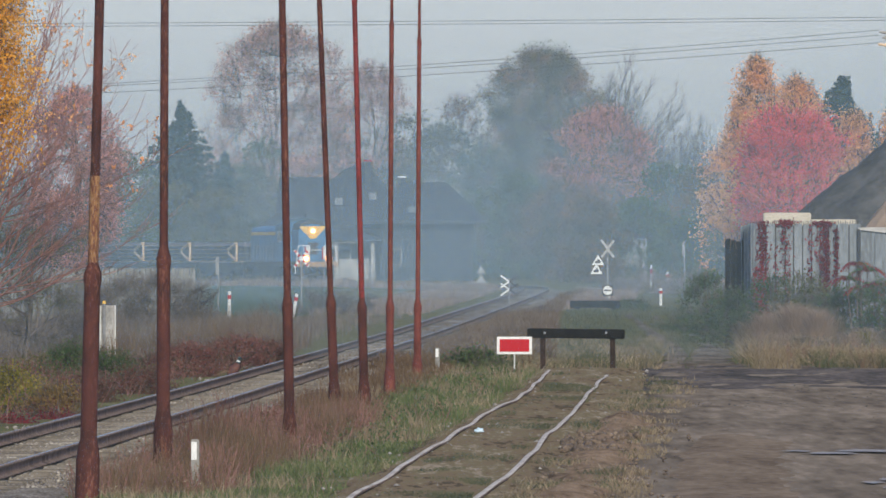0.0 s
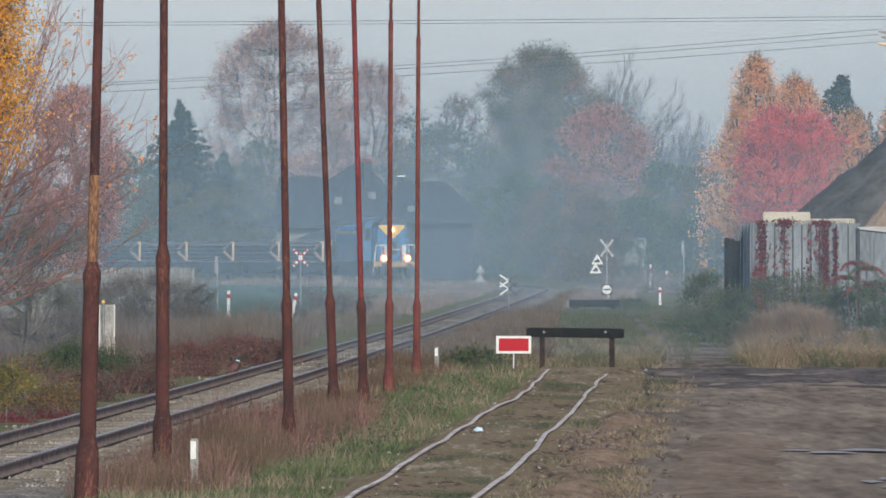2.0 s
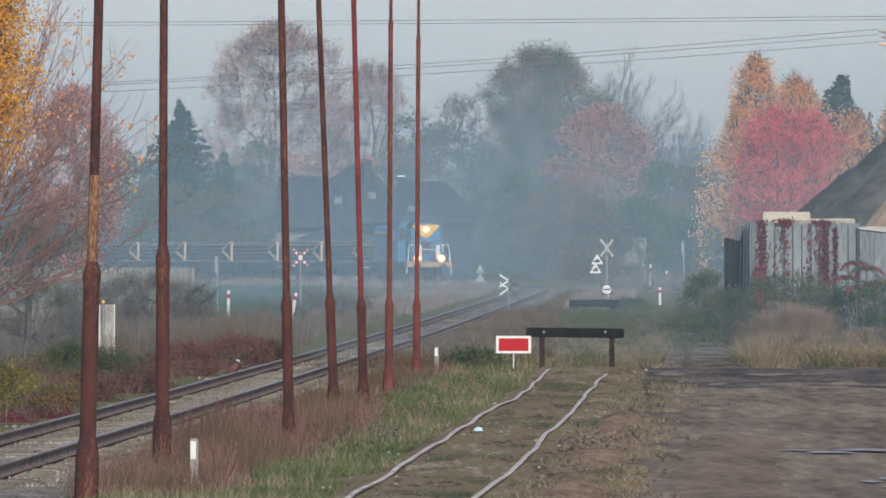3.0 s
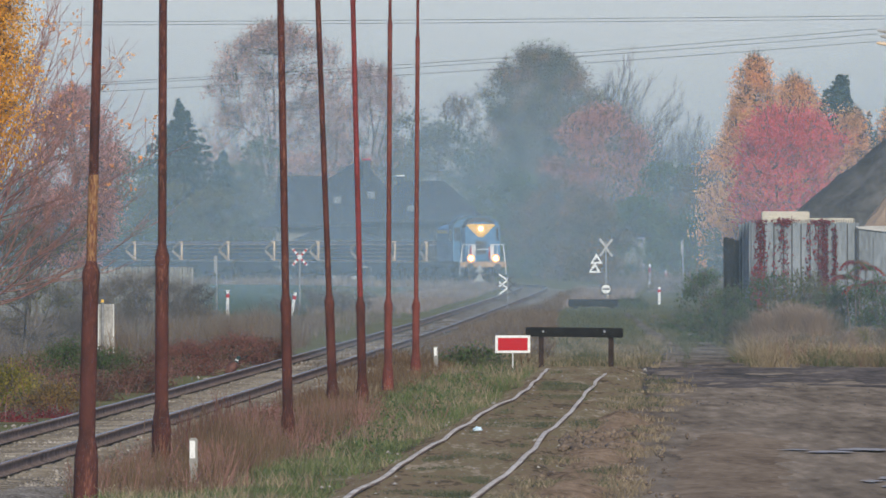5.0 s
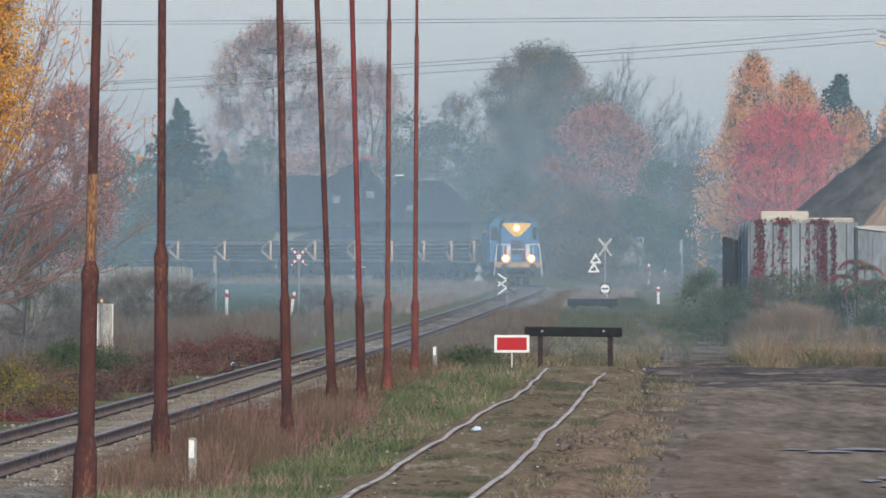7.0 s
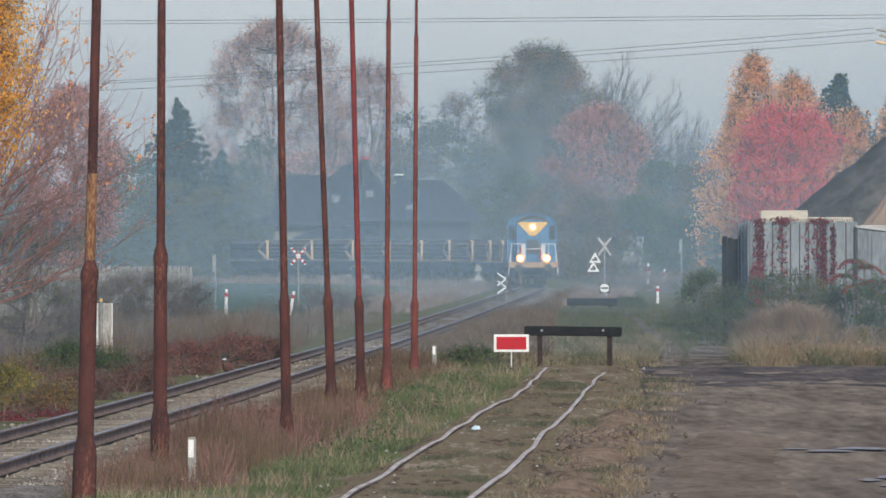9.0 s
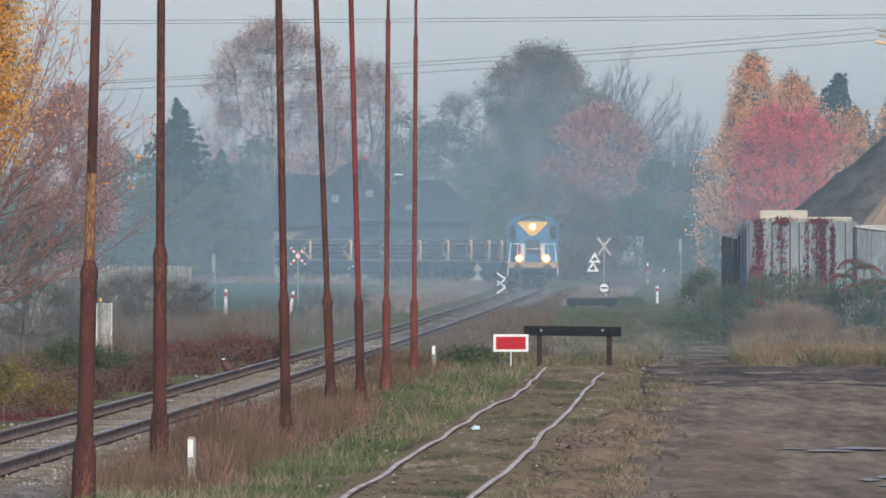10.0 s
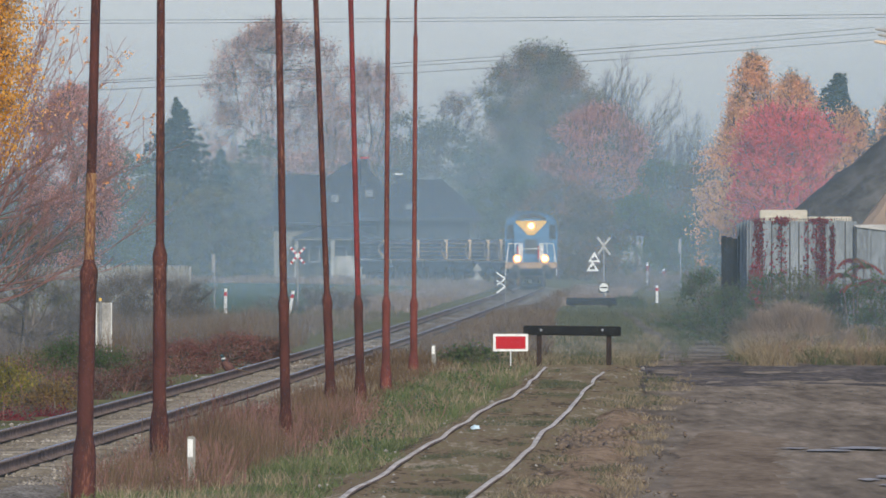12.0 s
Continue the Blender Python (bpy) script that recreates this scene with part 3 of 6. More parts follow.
def rail(name, fx, fz, ys, top, parent, label="", band=None):
    k = len(RAIL_OUT)
    x, z = fx(ys), fz(ys)
    V = np.stack([np.stack([x + a, ys, z + b], 1) for a, b in RAIL_OUT], 1).reshape(-1, 3)
    n = len(ys)
    F = [[i * k + j, i * k + (j + 1) % k, (i + 1) * k + (j + 1) % k, (i + 1) * k + j] for i in range(n - 1) for j in range(k)]
    me_ob = np_mesh(name, V, F, [RAIL_RUST, top, band or top], parent)
    me_ob.data.polygons.foreach_set("material_index", [{6: 1, 7: 2, 8: 1}.get(f % k, 0) for f in range(len(F))])
    return tagged(me_ob, label)


main_track = thing("main_track", "straight single railway track with rusty rails on ballast", "railway track")
ys = np.arange(125, 1480, 5.0)
for s in (-0.754, 0.754):
    rail("rail", lambda y, s=s: line_x(y) + s, lambda y: 0 * y + 0.095, ys, RAIL_TOP, main_track, "", RAIL_SHINE)
siding = thing("siding_track", "disused siding with buckled worn rails sunk in grass", "railway track")
ys = np.arange(125, 353, 1.0)
rail("rail", lambda y: sid_x(y) + 0.012 * np.sin(y / 4.3) + 0.004 * np.sin(y / 1.7), lambda y: 0.012 * np.sin(y / 3.1), ys, RAIL_PALE, siding, "pale worn buckled rail")
rail("rail", lambda y: sid_right(y) + 0.012 * np.sin(y / 4.9 + 1) + 0.004 * np.sin(y / 1.9), lambda y: 0.012 * np.sin(y / 3.7 + 2) - 0.012 * np.clip((y - 290) / 50, 0, 1), ys[ys < 342], RAIL_PALE, siding, "pale worn buckled rail sinking into the soil")


# ---- row of rusty masts ----
def mast(x, y, top_x, top_y_height, joint, r0, r1, seed, material=RUST, foot=0.55, bare=0.0):
    rng = np.random.default_rng(seed)
    e = thing("steel_mast", "tall rusty red-brown stepped tubular steel mast in the verge", "mast", pose(x, y, 0), "row of masts")
    lean = (top_x - x) / top_y_height

    def tube(name, rings, material=material):
        V, F, n = [], [], 16
        for z, r in rings:
            cx = lean * z
            V += [[cx + r * math.cos(2 * math.pi * k / n), r * math.sin(2 * math.pi * k / n), z] for k in range(n)]
        for i in range(len(rings) - 1):
            F += [[i * n + k, i * n + (k + 1) % n, (i + 1) * n + (k + 1) % n, (i + 1) * n + k] for k in range(n)]
        ob = np_mesh(name, V, F, material, e, True)
        return ob
    f, low = foot, RUST if material is RED_PAINT else material
    tube("foot_sleeve", [(-0.3, r0 * 1.5), (f - 0.2, r0 * 1.42), (f - 0.06, r0 * 1.25), (f, r0 * 1.1), (f + 0.05, r0 * 1.0)], low)
    tube("lower_tube", [(f - 0.1, r0), (joint - 0.1, r0 * 0.98), (joint - 0.02, r0 * 1.1), (joint + 0.05, r0 * 1.08), (joint + 0.16, r1 * 1.1), (joint + 0.2, r1)], low)
    if bare:
        tagged(tube("bare_band", [(joint + 0.17, r1 + 0.003), (joint + 0.6, r1 + 0.004), (joint + bare - 0.02, r1 + 0.003), (joint + bare, r1)], OCHRE_RUST), "bare ochre rust band")
    up = 7.3 + rng.uniform(-0.1, 0.1)
    tube("middle_tube", [(joint + 0.1, r1), (up - 0.25, r1 * 0.93), (up - 0.1, r1 * 1.05), (up, r1 * 0.7)])
    tube("upper_tube", [(up - 0.05, r1 * 0.68), (9.2, r1 * 0.6), (9.22, r1 * 0.1)])
    return e


mast(-4.03, 178, -3.884, 5.708, 2.593, 0.094, 0.056, 1, foot=0.75, bare=1.15)
mast(-3.529, 198, -3.507, 6.012, 2.76, 0.085, 0.054, 2, foot=0.85)
mast(-2.202, 225, -2.314, 6.423, 2.044, 0.073, 0.053, 3)
mast(-1.885, 272, -2.157, 7.138, 1.912, 0.08, 0.05, 4)
mast(-1.41, 278, -1.589, 7.23, 1.819, 0.078, 0.048, 5, RED_PAINT)
mast(-1.075, 307, -1.031, 7.671, 1.717, 0.078, 0.048, 6, RUSSET)
mast(-0.583, 333, -0.535, 8.066, 1.609, 0.078, 0.048, 7, RUSSET)


# ---- train ----
def loco():
    e = thing("locomotive", "blue diesel shunting locomotive with yellow nose panel and lit headlamps", "locomotive")
    bm = box(bmesh.new(), -1.5, -8.0, 1.12, 1.5, 8.0, 1.42, 0.04)
    part("underframe", bm, BLACK, e, "black locomotive underframe")
    bm = box(bmesh.new(), -1.5, -8.12, 1.05, 1.5, -7.98, 1.4, 0.03)
    part("buffer_beam", bm, BEAM_OCHRE, e, "ochre front buffer beam")
    # short hood with a sloped yellow panel
    bm = prism(bmesh.new(), [(-0.98, 1.42), (0.98, 1.42), (0.98, 3.55), (0.8, 3.8), (0.4, 3.95), (-0.4, 3.95), (-0.8, 3.8), (-0.98, 3.55)], -6.75, -4.6)
    hood = part("short_hood", bm, BLUE, e, "blue short hood")
    bm = prism(bmesh.new(), [(-0.92, 3.75), (-0.16, 2.98), (0.16, 2.98), (0.92, 3.75), (0.8, 3.83), (-0.8, 3.83)], -6.82, -6.75)
    part("nose_panel", bm, YELLOW, hood, "yellow nose panel")
    arch = [(-0.96, 3.6), (-0.84, 3.98), (-0.5, 4.2), (0, 4.27), (0.5, 4.2), (0.84, 3.98), (0.96, 3.6), (0.9, 3.6), (0.78, 3.84), (-0.78, 3.84), (-0.9, 3.6)]
    part("hood_cowl", prism(bmesh.new(), arch, -6.74, -4.5), BLACK, hood, "dark hood cowl")
    part("radiator_grille", box(bmesh.new(), -0.35, -6.79, 1.9, 0.35, -6.75, 2.75, 0.01), BLACK, hood, "dark grille")
    for s in (-1, 1):
        part("marker_panel", box(bmesh.new(), s * 0.6 - 0.13, -7.95, 1.6, s * 0.6 + 0.13, -7.9, 2.45, 0.02), WHITE, e, "white marker panel")
        part("marker_stripe", box(bmesh.new(), s * 0.6 - 0.22, -7.94, 1.55, s * 0.6 - 0.13, -7.89, 2.4, 0.02), SIGN_RED, e, "red stripe")
    # cab with a domed roof
    dome = [(-1.52, 1.42), (1.52, 1.42), (1.52, 3.55), (1.38, 3.9), (1.05, 4.15), (0.55, 4.3), (0, 4.34), (-0.55, 4.3), (-1.05, 4.15), (-1.38, 3.9), (-1.52, 3.55)]
    cab = part("cab", prism(bmesh.new(), dome, -4.6, -2.0), BLUE, e, "blue driver's cab")
    roof = [(-1.56, 3.5), (-1.42, 3.95), (-1.08, 4.22), (-0.56, 4.37), (0, 4.41), (0.56, 4.37), (1.08, 4.22), (1.42, 3.95), (1.56, 3.5), (1.5, 3.5), (1.36, 3.88), (1.03, 4.13), (0.5, 4.28), (0, 4.32), (-0.5, 4.28), (-1.03, 4.13), (-1.36, 3.88), (-1.5, 3.5)]
    part("roof", prism(bmesh.new(), roof, -4.75, -1.9), BLUE_ROOF, cab, "dark domed roof")
    for s in (-1, 1):
        part("front_window", box(bmesh.new(), s * 1.24 - 0.2, -4.63, 2.75, s * 1.24 + 0.2, -4.6, 3.6, 0.02), GLASS_DARK, cab, "dark narrow cab window")
        part("side_window", box(bmesh.new(), s * 1.53 - 0.01, -4.1, 2.75, s * 1.53 + 0.01, -2.6, 3.55), GLASS_DARK, cab, "dark cab side window")
    # long hood
    lh = [(-1.1, 1.42), (1.1, 1.42), (1.1, 3.5), (0.85, 3.75), (0, 3.85), (-0.85, 3.75), (-1.1, 3.5)]
    hood2 = part("long_hood", prism(bmesh.new(), lh, -2.0, 7.2), BLUE, e, "blue long engine hood")
    for s in (-1, 1):
        part("yellow_band", box(bmesh.new(), s * 1.11 - 0.012, -1.9, 3.22, s * 1.11 + 0.012, 7.1, 3.44), YELLOW, hood2, "yellow cantrail band")
        for i in range(9):
            part("engine_door", box(bmesh.new(), s * 1.11 - 0.015, -1.7 + i, 1.6, s * 1.11 + 0.015, -0.82 + i, 3.15, 0.01), BLUE, hood2)
    part("exhaust_stack", rod(bmesh.new(), (0, 1.2, 3.8), (0, 1.2, 4.2), 0.18, 0.2, 12), BLACK, hood2)
    part("roof_horn", rod(rod(bmesh.new(), (0.1, -4.2, 4.36), (0.1, -4.2, 4.62), 0.05), (0.1, -4.5, 4.6), (0.1, -4.0, 4.6), 0.07, 0.03), BLACK, cab)
    # railings
    bm = bmesh.new()
    for s in (-1, 1):
        rod(bm, (s * 1.45, -8.0, 1.4), (s * 1.3, -8.0, 2.5), 0.03)
        rod(bm, (s * 0.5, -8.0, 1.4), (s * 0.5, -8.0, 2.5), 0.025)
        rod(bm, (s * 1.3, -8.0, 2.5), (s * 0.5, -8.0, 2.5), 0.03)
        rod(bm, (s * 1.45, -8.0, 1.4), (s * 1.5, -7.9, 0.6), 0.03)
    for x in (-1.38, -0.95, 0.95, 1.38):
        rod(bm, (x, -8.0, 1.4), (x * 0.96, -8.0, 2.5), 0.02, n=6)
    rod(bm, (-0.5, -8.0, 2.2), (0.5, -8.0, 2.2), 0.025)
    part("front_railing", bm, WHITE, e, "white end railing")
    for s in (-1, 1):
        bm = bmesh.new()
        rod(bm, (s * 1.45, -1.9, 2.45), (s * 1.45, 7.9, 2.45), 0.025)
        for i in range(11):
            rod(bm, (s * 1.45, -1.9 + i * 0.98, 1.4), (s * 1.45, -1.9 + i * 0.98, 2.45), 0.02, n=6)
        part("side_railing", bm, STEEL, e, "grey side railing")
        for z in (0.45, 0.75, 1.05):
            part("step", box(bmesh.new(), s * 1.3 - 0.2, -7.8, z - 0.02, s * 1.3 + 0.2, -7.4, z + 0.02), BLACK, e)
    # bogies with wheels
    for c in (-4.6, 4.6):
        bm = box(bmesh.new(), -1.12, c - 2.5, 0.45, -0.95, c + 2.5, 0.95, 0.04)
        box(bm, 0.95, c - 2.5, 0.45, 1.12, c + 2.5, 0.95, 0.04)
        box(bm, -1.0, c - 0.3, 0.5, 1.0, c + 0.3, 0.9)
        bog = part("bogie", bm, BLACK, e, "black bogie frame")
        for k in (-1.85, 0, 1.85):
            bm = bmesh.new()
            for s in (-0.75, 0.75):
                rod(bm, (s - 0.07, c + k, 0.53), (s + 0.07, c + k, 0.53), 0.525, n=28)
            rod(bm, (-0.75, c + k, 0.53), (0.75, c + k, 0.53), 0.09)
            part("wheelset", bm, RAIL_RUST, bog)
    part("fuel_tank", box(bmesh.new(), -1.3, -1.6, 0.4, 1.3, 1.6, 1.12, 0.12), BLACK, e)
    for s in (-0.88, 0.88):
        for d in (-1, 1):
            bm = rod(bmesh.new(), (s, d * 8.0, 1.06), (s, d * 8.5, 1.06), 0.11, n=14)
            rod(bm, (s, d * 8.5, 1.06), (s, d * 8.58, 1.06), 0.23, n=18)
            part("buffer", bm, BLACK, e)
    # lamps, each before a glowing disc that stands in for its halo
    part("headlamp_halo", rod(bmesh.new(), (0, -6.86, 3.52), (0, -6.8, 3.52), 0.24, n=24), LAMP_HALO, hood, "orange glow disc standing in for the lamp's halo")
    part("headlamp", rod(bmesh.new(), (0, -6.9, 3.52), (0, -6.84, 3.52), 0.13, 0.14, 24), LAMP, hood, "lit warm headlamp")
    part("lower_lamp", rod(bmesh.new(), (0, -6.86, 3.1), (0, -6.8, 3.1), 0.12, n=20), YELLOW, hood)
    for s in (-0.8, 0.8):
        part("ditch_lamp_halo", rod(bmesh.new(), (s, -8.2, 1.62), (s, -8.1, 1.62), 0.25, n=24), LAMP_HALO, e, "orange glow disc standing in for the lamp's halo")
        part("ditch_lamp", rod(bmesh.new(), (s, -8.24, 1.62), (s, -8.19, 1.62), 0.14, 0.15, 24), LAMP_LOW, e, "lit warm ditch lamp")
    return e


def wagon():
    """Flat wagon with sagging side sills, a cross rack near its front and five layers of new rails."""
    L = 12.7
    e = thing("rail_wagon", "flat wagon with dusty fishbelly frame carrying layers of long rails", "wagon", None, "rail train wagons")
    bm = bmesh.new()
    sill = [(-L / 2, 1.3), (L / 2, 1.3), (L / 2, 1.05), (4.2, 1.0), (2.6, 0.62), (-2.6, 0.62), (-4.2, 1.0), (-L / 2, 1.05)]
    for x in (-1.32, 1.24):
        a = [bm.verts.new((x, y, z)) for y, z in sill]
        b = [bm.verts.new((x + 0.08, y, z)) for y, z in sill]
        bm.faces.new(a)
        bm.faces.new(b[::-1])
        for i in range(8):
            bm.faces.new((a[i], a[(i + 1) % 8], b[(i + 1) % 8], b[i]))
    bmesh.ops.recalc_face_normals(bm, faces=bm.faces)
    part("side_sills", bm, SILL_DARK, e, "dark fishbelly sills")
    part("deck", box(bmesh.new(), -1.32, -L / 2, 1.3, 1.32, L / 2, 1.38), FRAME_GREY, e)
    for c in (-4.3, 4.3):
        bm = box(bmesh.new(), -1.0, c - 0.15, 0.5, 1.0, c + 0.15, 0.75)
        for s in (-1, 1):
            box(bm, s * 1.02 - 0.06, c - 1.3, 0.4, s * 1.02 + 0.06, c + 1.3, 0.8, 0.03)
        bog = part("bogie", bm, BLACK, e)
        for k in (-0.9, 0.9):
            bm = bmesh.new()
            for s in (-0.75, 0.75):
                rod(bm, (s - 0.06, c + k, 0.47), (s + 0.06, c + k, 0.47), 0.46, n=24)
            rod(bm, (-0.75, c + k, 0.47), (0.75, c + k, 0.47), 0.08)
            part("wheelset", bm, RAIL_RUST, bog)
    # rack: posts, cross bearers and slanting braces
    y = -L / 2 + 1.6
    bm = bmesh.new()
    for s in (-1, 1):
        box(bm, s * 1.3 - 0.06, y - 0.13, 1.38, s * 1.3 + 0.06, y + 0.13, 2.72, 0.01)
        for z0, z1 in ((2.65, 2.2), (1.5, 2.0)):
            rod(bm, (s * 1.34, y + 0.1, z0), (s * 1.34, y + 2.3, z1), 0.1, n=6)
    for z in (1.42, 1.68, 1.94, 2.2, 2.46):
        box(bm, -1.3, y - 0.1, z - 0.04, 1.3, y + 0.1, z + 0.03)
    part("rack", bm, RACK, e, "pale orange steel rail rack")
    for i, z in enumerate((1.46, 1.72, 1.98, 2.24, 2.5)):
        bm = bmesh.new()
        for k in range(9):
            x = -1.16 + k * 0.29
            box(bm, x - 0.07, -6.9, z, x + 0.07, 6.9, z + 0.02)
            box(bm, x - 0.03, -6.9, z + 0.02, x + 0.03, 6.9, z + 0.17)
            box(bm, x - 0.045, -6.9, z + 0.17, x + 0.045, 6.9, z + 0.22)
        # the top layer takes the lighter colour, those below the dark one
        part("rail_layer", bm, RAIL_LOAD_TOP if i == 4 else RAIL_LOAD, e, "lighter top layer of rails" if i == 4 else "dark layer of rails")
    for d in (-1, 1):
        for s in (-0.88, 0.88):
            bm = bmesh.new()
            rod(bm, (s, d * L / 2, 1.06), (s, d * (L / 2 + 0.55), 1.06), 0.1, n=10)
            rod(bm, (s, d * (L / 2 + 0.52), 1.06), (s, d * (L / 2 + 0.6), 1.06), 0.22, n=14)
            part("buffer", bm, BLACK, e)
    return e


engine = loco()
first = wagon()
train = [(engine, 8.6)] + [(first if i == 0 else copy_thing(first, Matrix()), 17.2 + 6.95 + 13.9 * i) for i in range(9)]



# ---- stop board and buffer stop at the siding's end ----
def stop_board():
    e = thing("stop_board", "red rectangular railway stop board with white border on a thin post", "sign", pose(1.564, 356, 0))
    part("board", box(bmesh.new(), -0.395, -0.012, 0.475, 0.395, 0.012, 0.87, 0.006), WHITE, e, "white bordered plate")
    part("red_field", box(bmesh.new(), -0.335, -0.017, 0.53, 0.335, -0.0125, 0.815, 0.001), SIGN_RED, e, "red field")
    part("post", rod(bmesh.new(), (0, 0.03, -0.1), (0, 0.03, 0.8), 0.016), WHITE, e, "thin white post")


def buffer_stop():
    e = thing("buffer_stop", "black timber buffer beam on two rusty rail posts", "buffer stop", pose(3.008, 363, 0))
    beam = part("beam", box(bmesh.new(), -1.12, -0.14, 0.79, 1.12, 0.14, 1.01, 0.02, Matrix.Rotation(0.012, 4, "Y")), TARRED, e, "tarred black beam")
    for x in (-0.72, 0.69):
        part("bolt", rod(bmesh.new(), (x, -0.17, 0.92), (x, -0.13, 0.92), 0.03, n=8), STEEL, beam, "bright bolt")
    for x in (-0.76, 0.84):
        bm = box(bmesh.new(), x - 0.06, -0.06, -0.2, x + 0.06, 0.0, 0.8, 0.01)
        box(bm, x - 0.025, 0.0, -0.2, x + 0.025, 0.1, 0.8)
        part("post", bm, POST_RUST, e, "dark rusty rail post")


stop_board()
buffer_stop()


def marker_post(x, y, h, w, label):
    e = thing("marker_post", label, "post", pose(x, y, 0), "trackside markers")
    bm = box(bmesh.new(), -w / 2, -w / 2, -0.2, w / 2, w / 2, h, 0.012)
    part("shaft", bm, FENCE_GREY, e)
    part("painted_face", box(bmesh.new(), -w / 2 + 0.005, -w / 2 - 0.006, h * 0.66, w * 0.2, -w / 2 - 0.002, h - 0.03, 0.001), WHITE, e, "flaking white paint")


marker_post(-2.913, 184.5, 0.7, 0.096, "low concrete trackside marker with flaking white paint")
marker_post(-0.166, 357, 0.62, 0.1, "low pale concrete trackside marker post in grass")


def trackside_panel():
    e = thing("trackside_panel", "pale grey metal trackside panel seen from behind on a post", "sign", pose(-8.22, 385, 0, 0, 0, 14))
    part("panel", box(bmesh.new(), -0.2, -0.02, 0.2, 0.2, 0.02, 1.46, 0.012), CONCRETE, e, "pale grey panel")
    for x in (-0.19, 0.19):
        part("edge_fold", box(bmesh.new(), x - 0.012, -0.07, 0.2, x + 0.012, -0.02, 1.46, 0.004), WHITE, e)
    part("post", rod(bmesh.new(), (-0.09, -0.06, -0.2), (-0.09, -0.06, 1.5), 0.04, n=12), STEEL, e, "grey steel post")
    part("cap", rod(bmesh.new(), (-0.09, -0.06, 1.5), (-0.09, -0.06, 1.57), 0.045, 0.03, 12), YELLOW, e, "yellow cap")


trackside_panel()


# ---- level crossing signs ----
def arm(bm, c, ang, L, w, y=0.0):
    m = Matrix.Rotation(ang, 4, "Y")
    box(bm, c[0] - L / 2, y - 0.012, c[1] - w / 2, c[0] + L / 2, y + 0.012, c[1] + w / 2, 0.004, m)


def crossbuck(x, y, z, L, ang=0.75, striped=True, label="", turn=0, top=0.3, base=0.0):
    e = thing("crossbuck_sign", label, "sign", pose(x, y, 0, 0, 0, turn))
    part("post", rod(bmesh.new(), (0, 0.05, -0.2), (0, 0.05, z + top), 0.04, n=10), STEEL, e, "grey post")
    for k, a in enumerate((ang, -ang)):
        bm = bmesh.new()
        arm(bm, (0, z), a, L, 0.105, -0.03 * k)
        p = part("arm", bm, WHITE if striped else CONCRETE, e, "white arm")
        if striped:
            for f in (-0.4, -0.17, 0.17, 0.4):
                bm = bmesh.new()
                arm(bm, (f * L * math.cos(a), z - f * L * math.sin(a)), a, L * 0.11, 0.106, -0.03 * k - 0.004)
                part("red_band", bm, SIGN_RED, p, "red band")
    return e


crossbuck(-6.568, 724, 2.25, 1.0, 0.86, True, "red and white crossbuck on a grey post at the crossing")
c = crossbuck(7.2, 700, 2.7, 0.95, 0.95, False, "white crossbuck sign with small warning plates on one post")


def triangle(parent, x, z, s, y=-0.06, back=WHITE):
    bm = prism(bmesh.new(), [(x - s, z - s * 0.8), (x + s, z - s * 0.8), (x, z + s * 0.95)], y, y + 0.02)
    t = part("triangle_plate", bm, back, parent, "white triangular warning plate")
    bm = bmesh.new()
    box(bm, x - s * 0.45, y - 0.012, z - s * 0.5, x + s * 0.4, y - 0.003, z - s * 0.15)
    box(bm, x - s * 0.1, y - 0.012, z - s * 0.15, x + s * 0.25, y - 0.003, z + s * 0.12)
    part("symbol", bm, BLACK, t, "dark symbol")


triangle(c, -0.425, 2.2, 0.27)
triangle(c, -0.5, 1.8, 0.27)
bm = box(bmesh.new(), -0.24, -0.05, 0.625, 0.24, -0.03, 1.1, 0.01)
sq = part("square_plate", bm, BLACK, c, "black square plate")
part("disc", rod(bmesh.new(), (0, -0.07, 0.862), (0, -0.055, 0.862), 0.2, n=28), WHITE, sq, "white disc")
part("bar", box(bmesh.new(), -0.15, -0.078, 0.825, 0.15, -0.071, 0.9), BLACK, sq, "black bar")


def track_indicator():
    """Two crosses, one above the other: pale on one side of the post, shade put in as black on the other."""
    e = thing("track_indicator", "double cross railway indicator with its shaded half coloured black", "sign", pose(2.756, 677, 0))
    part("post", rod(bmesh.new(), (0, 0.03, -0.2), (0, 0.03, 1.453), 0.025), STEEL, e, "thin grey post")
    for z in (1.308, 0.969):
        for s, m in ((-1, WHITE), (1, BLACK)):
            for u in (-1, 1):
                bm = bmesh.new()
                arm(bm, (s * 0.19, z + u * 0.13), -s * u * 0.62, 0.46, 0.07)
                part("arm", bm, m, e, "white arm" if s < 0 else "arm with shade put in as black")


track_indicator()
e = thing("warning_triangles", "two pale triangular warning plates on a grey post in mist", "sign", pose(2.034, 890, 0))
part("post", rod(bmesh.new(), (0, 0, -0.2), (0, 0, 1.665), 0.04), STEEL, e)
for z, s in ((1.442, 0.26), (0.934, 0.3)):
    part("triangle_plate", prism(bmesh.new(), [(-s, z - s * 0.8), (s, z - s * 0.8), (0, z + s * 0.95)], -0.06, -0.04), CONCRETE, e, "pale triangle plate")


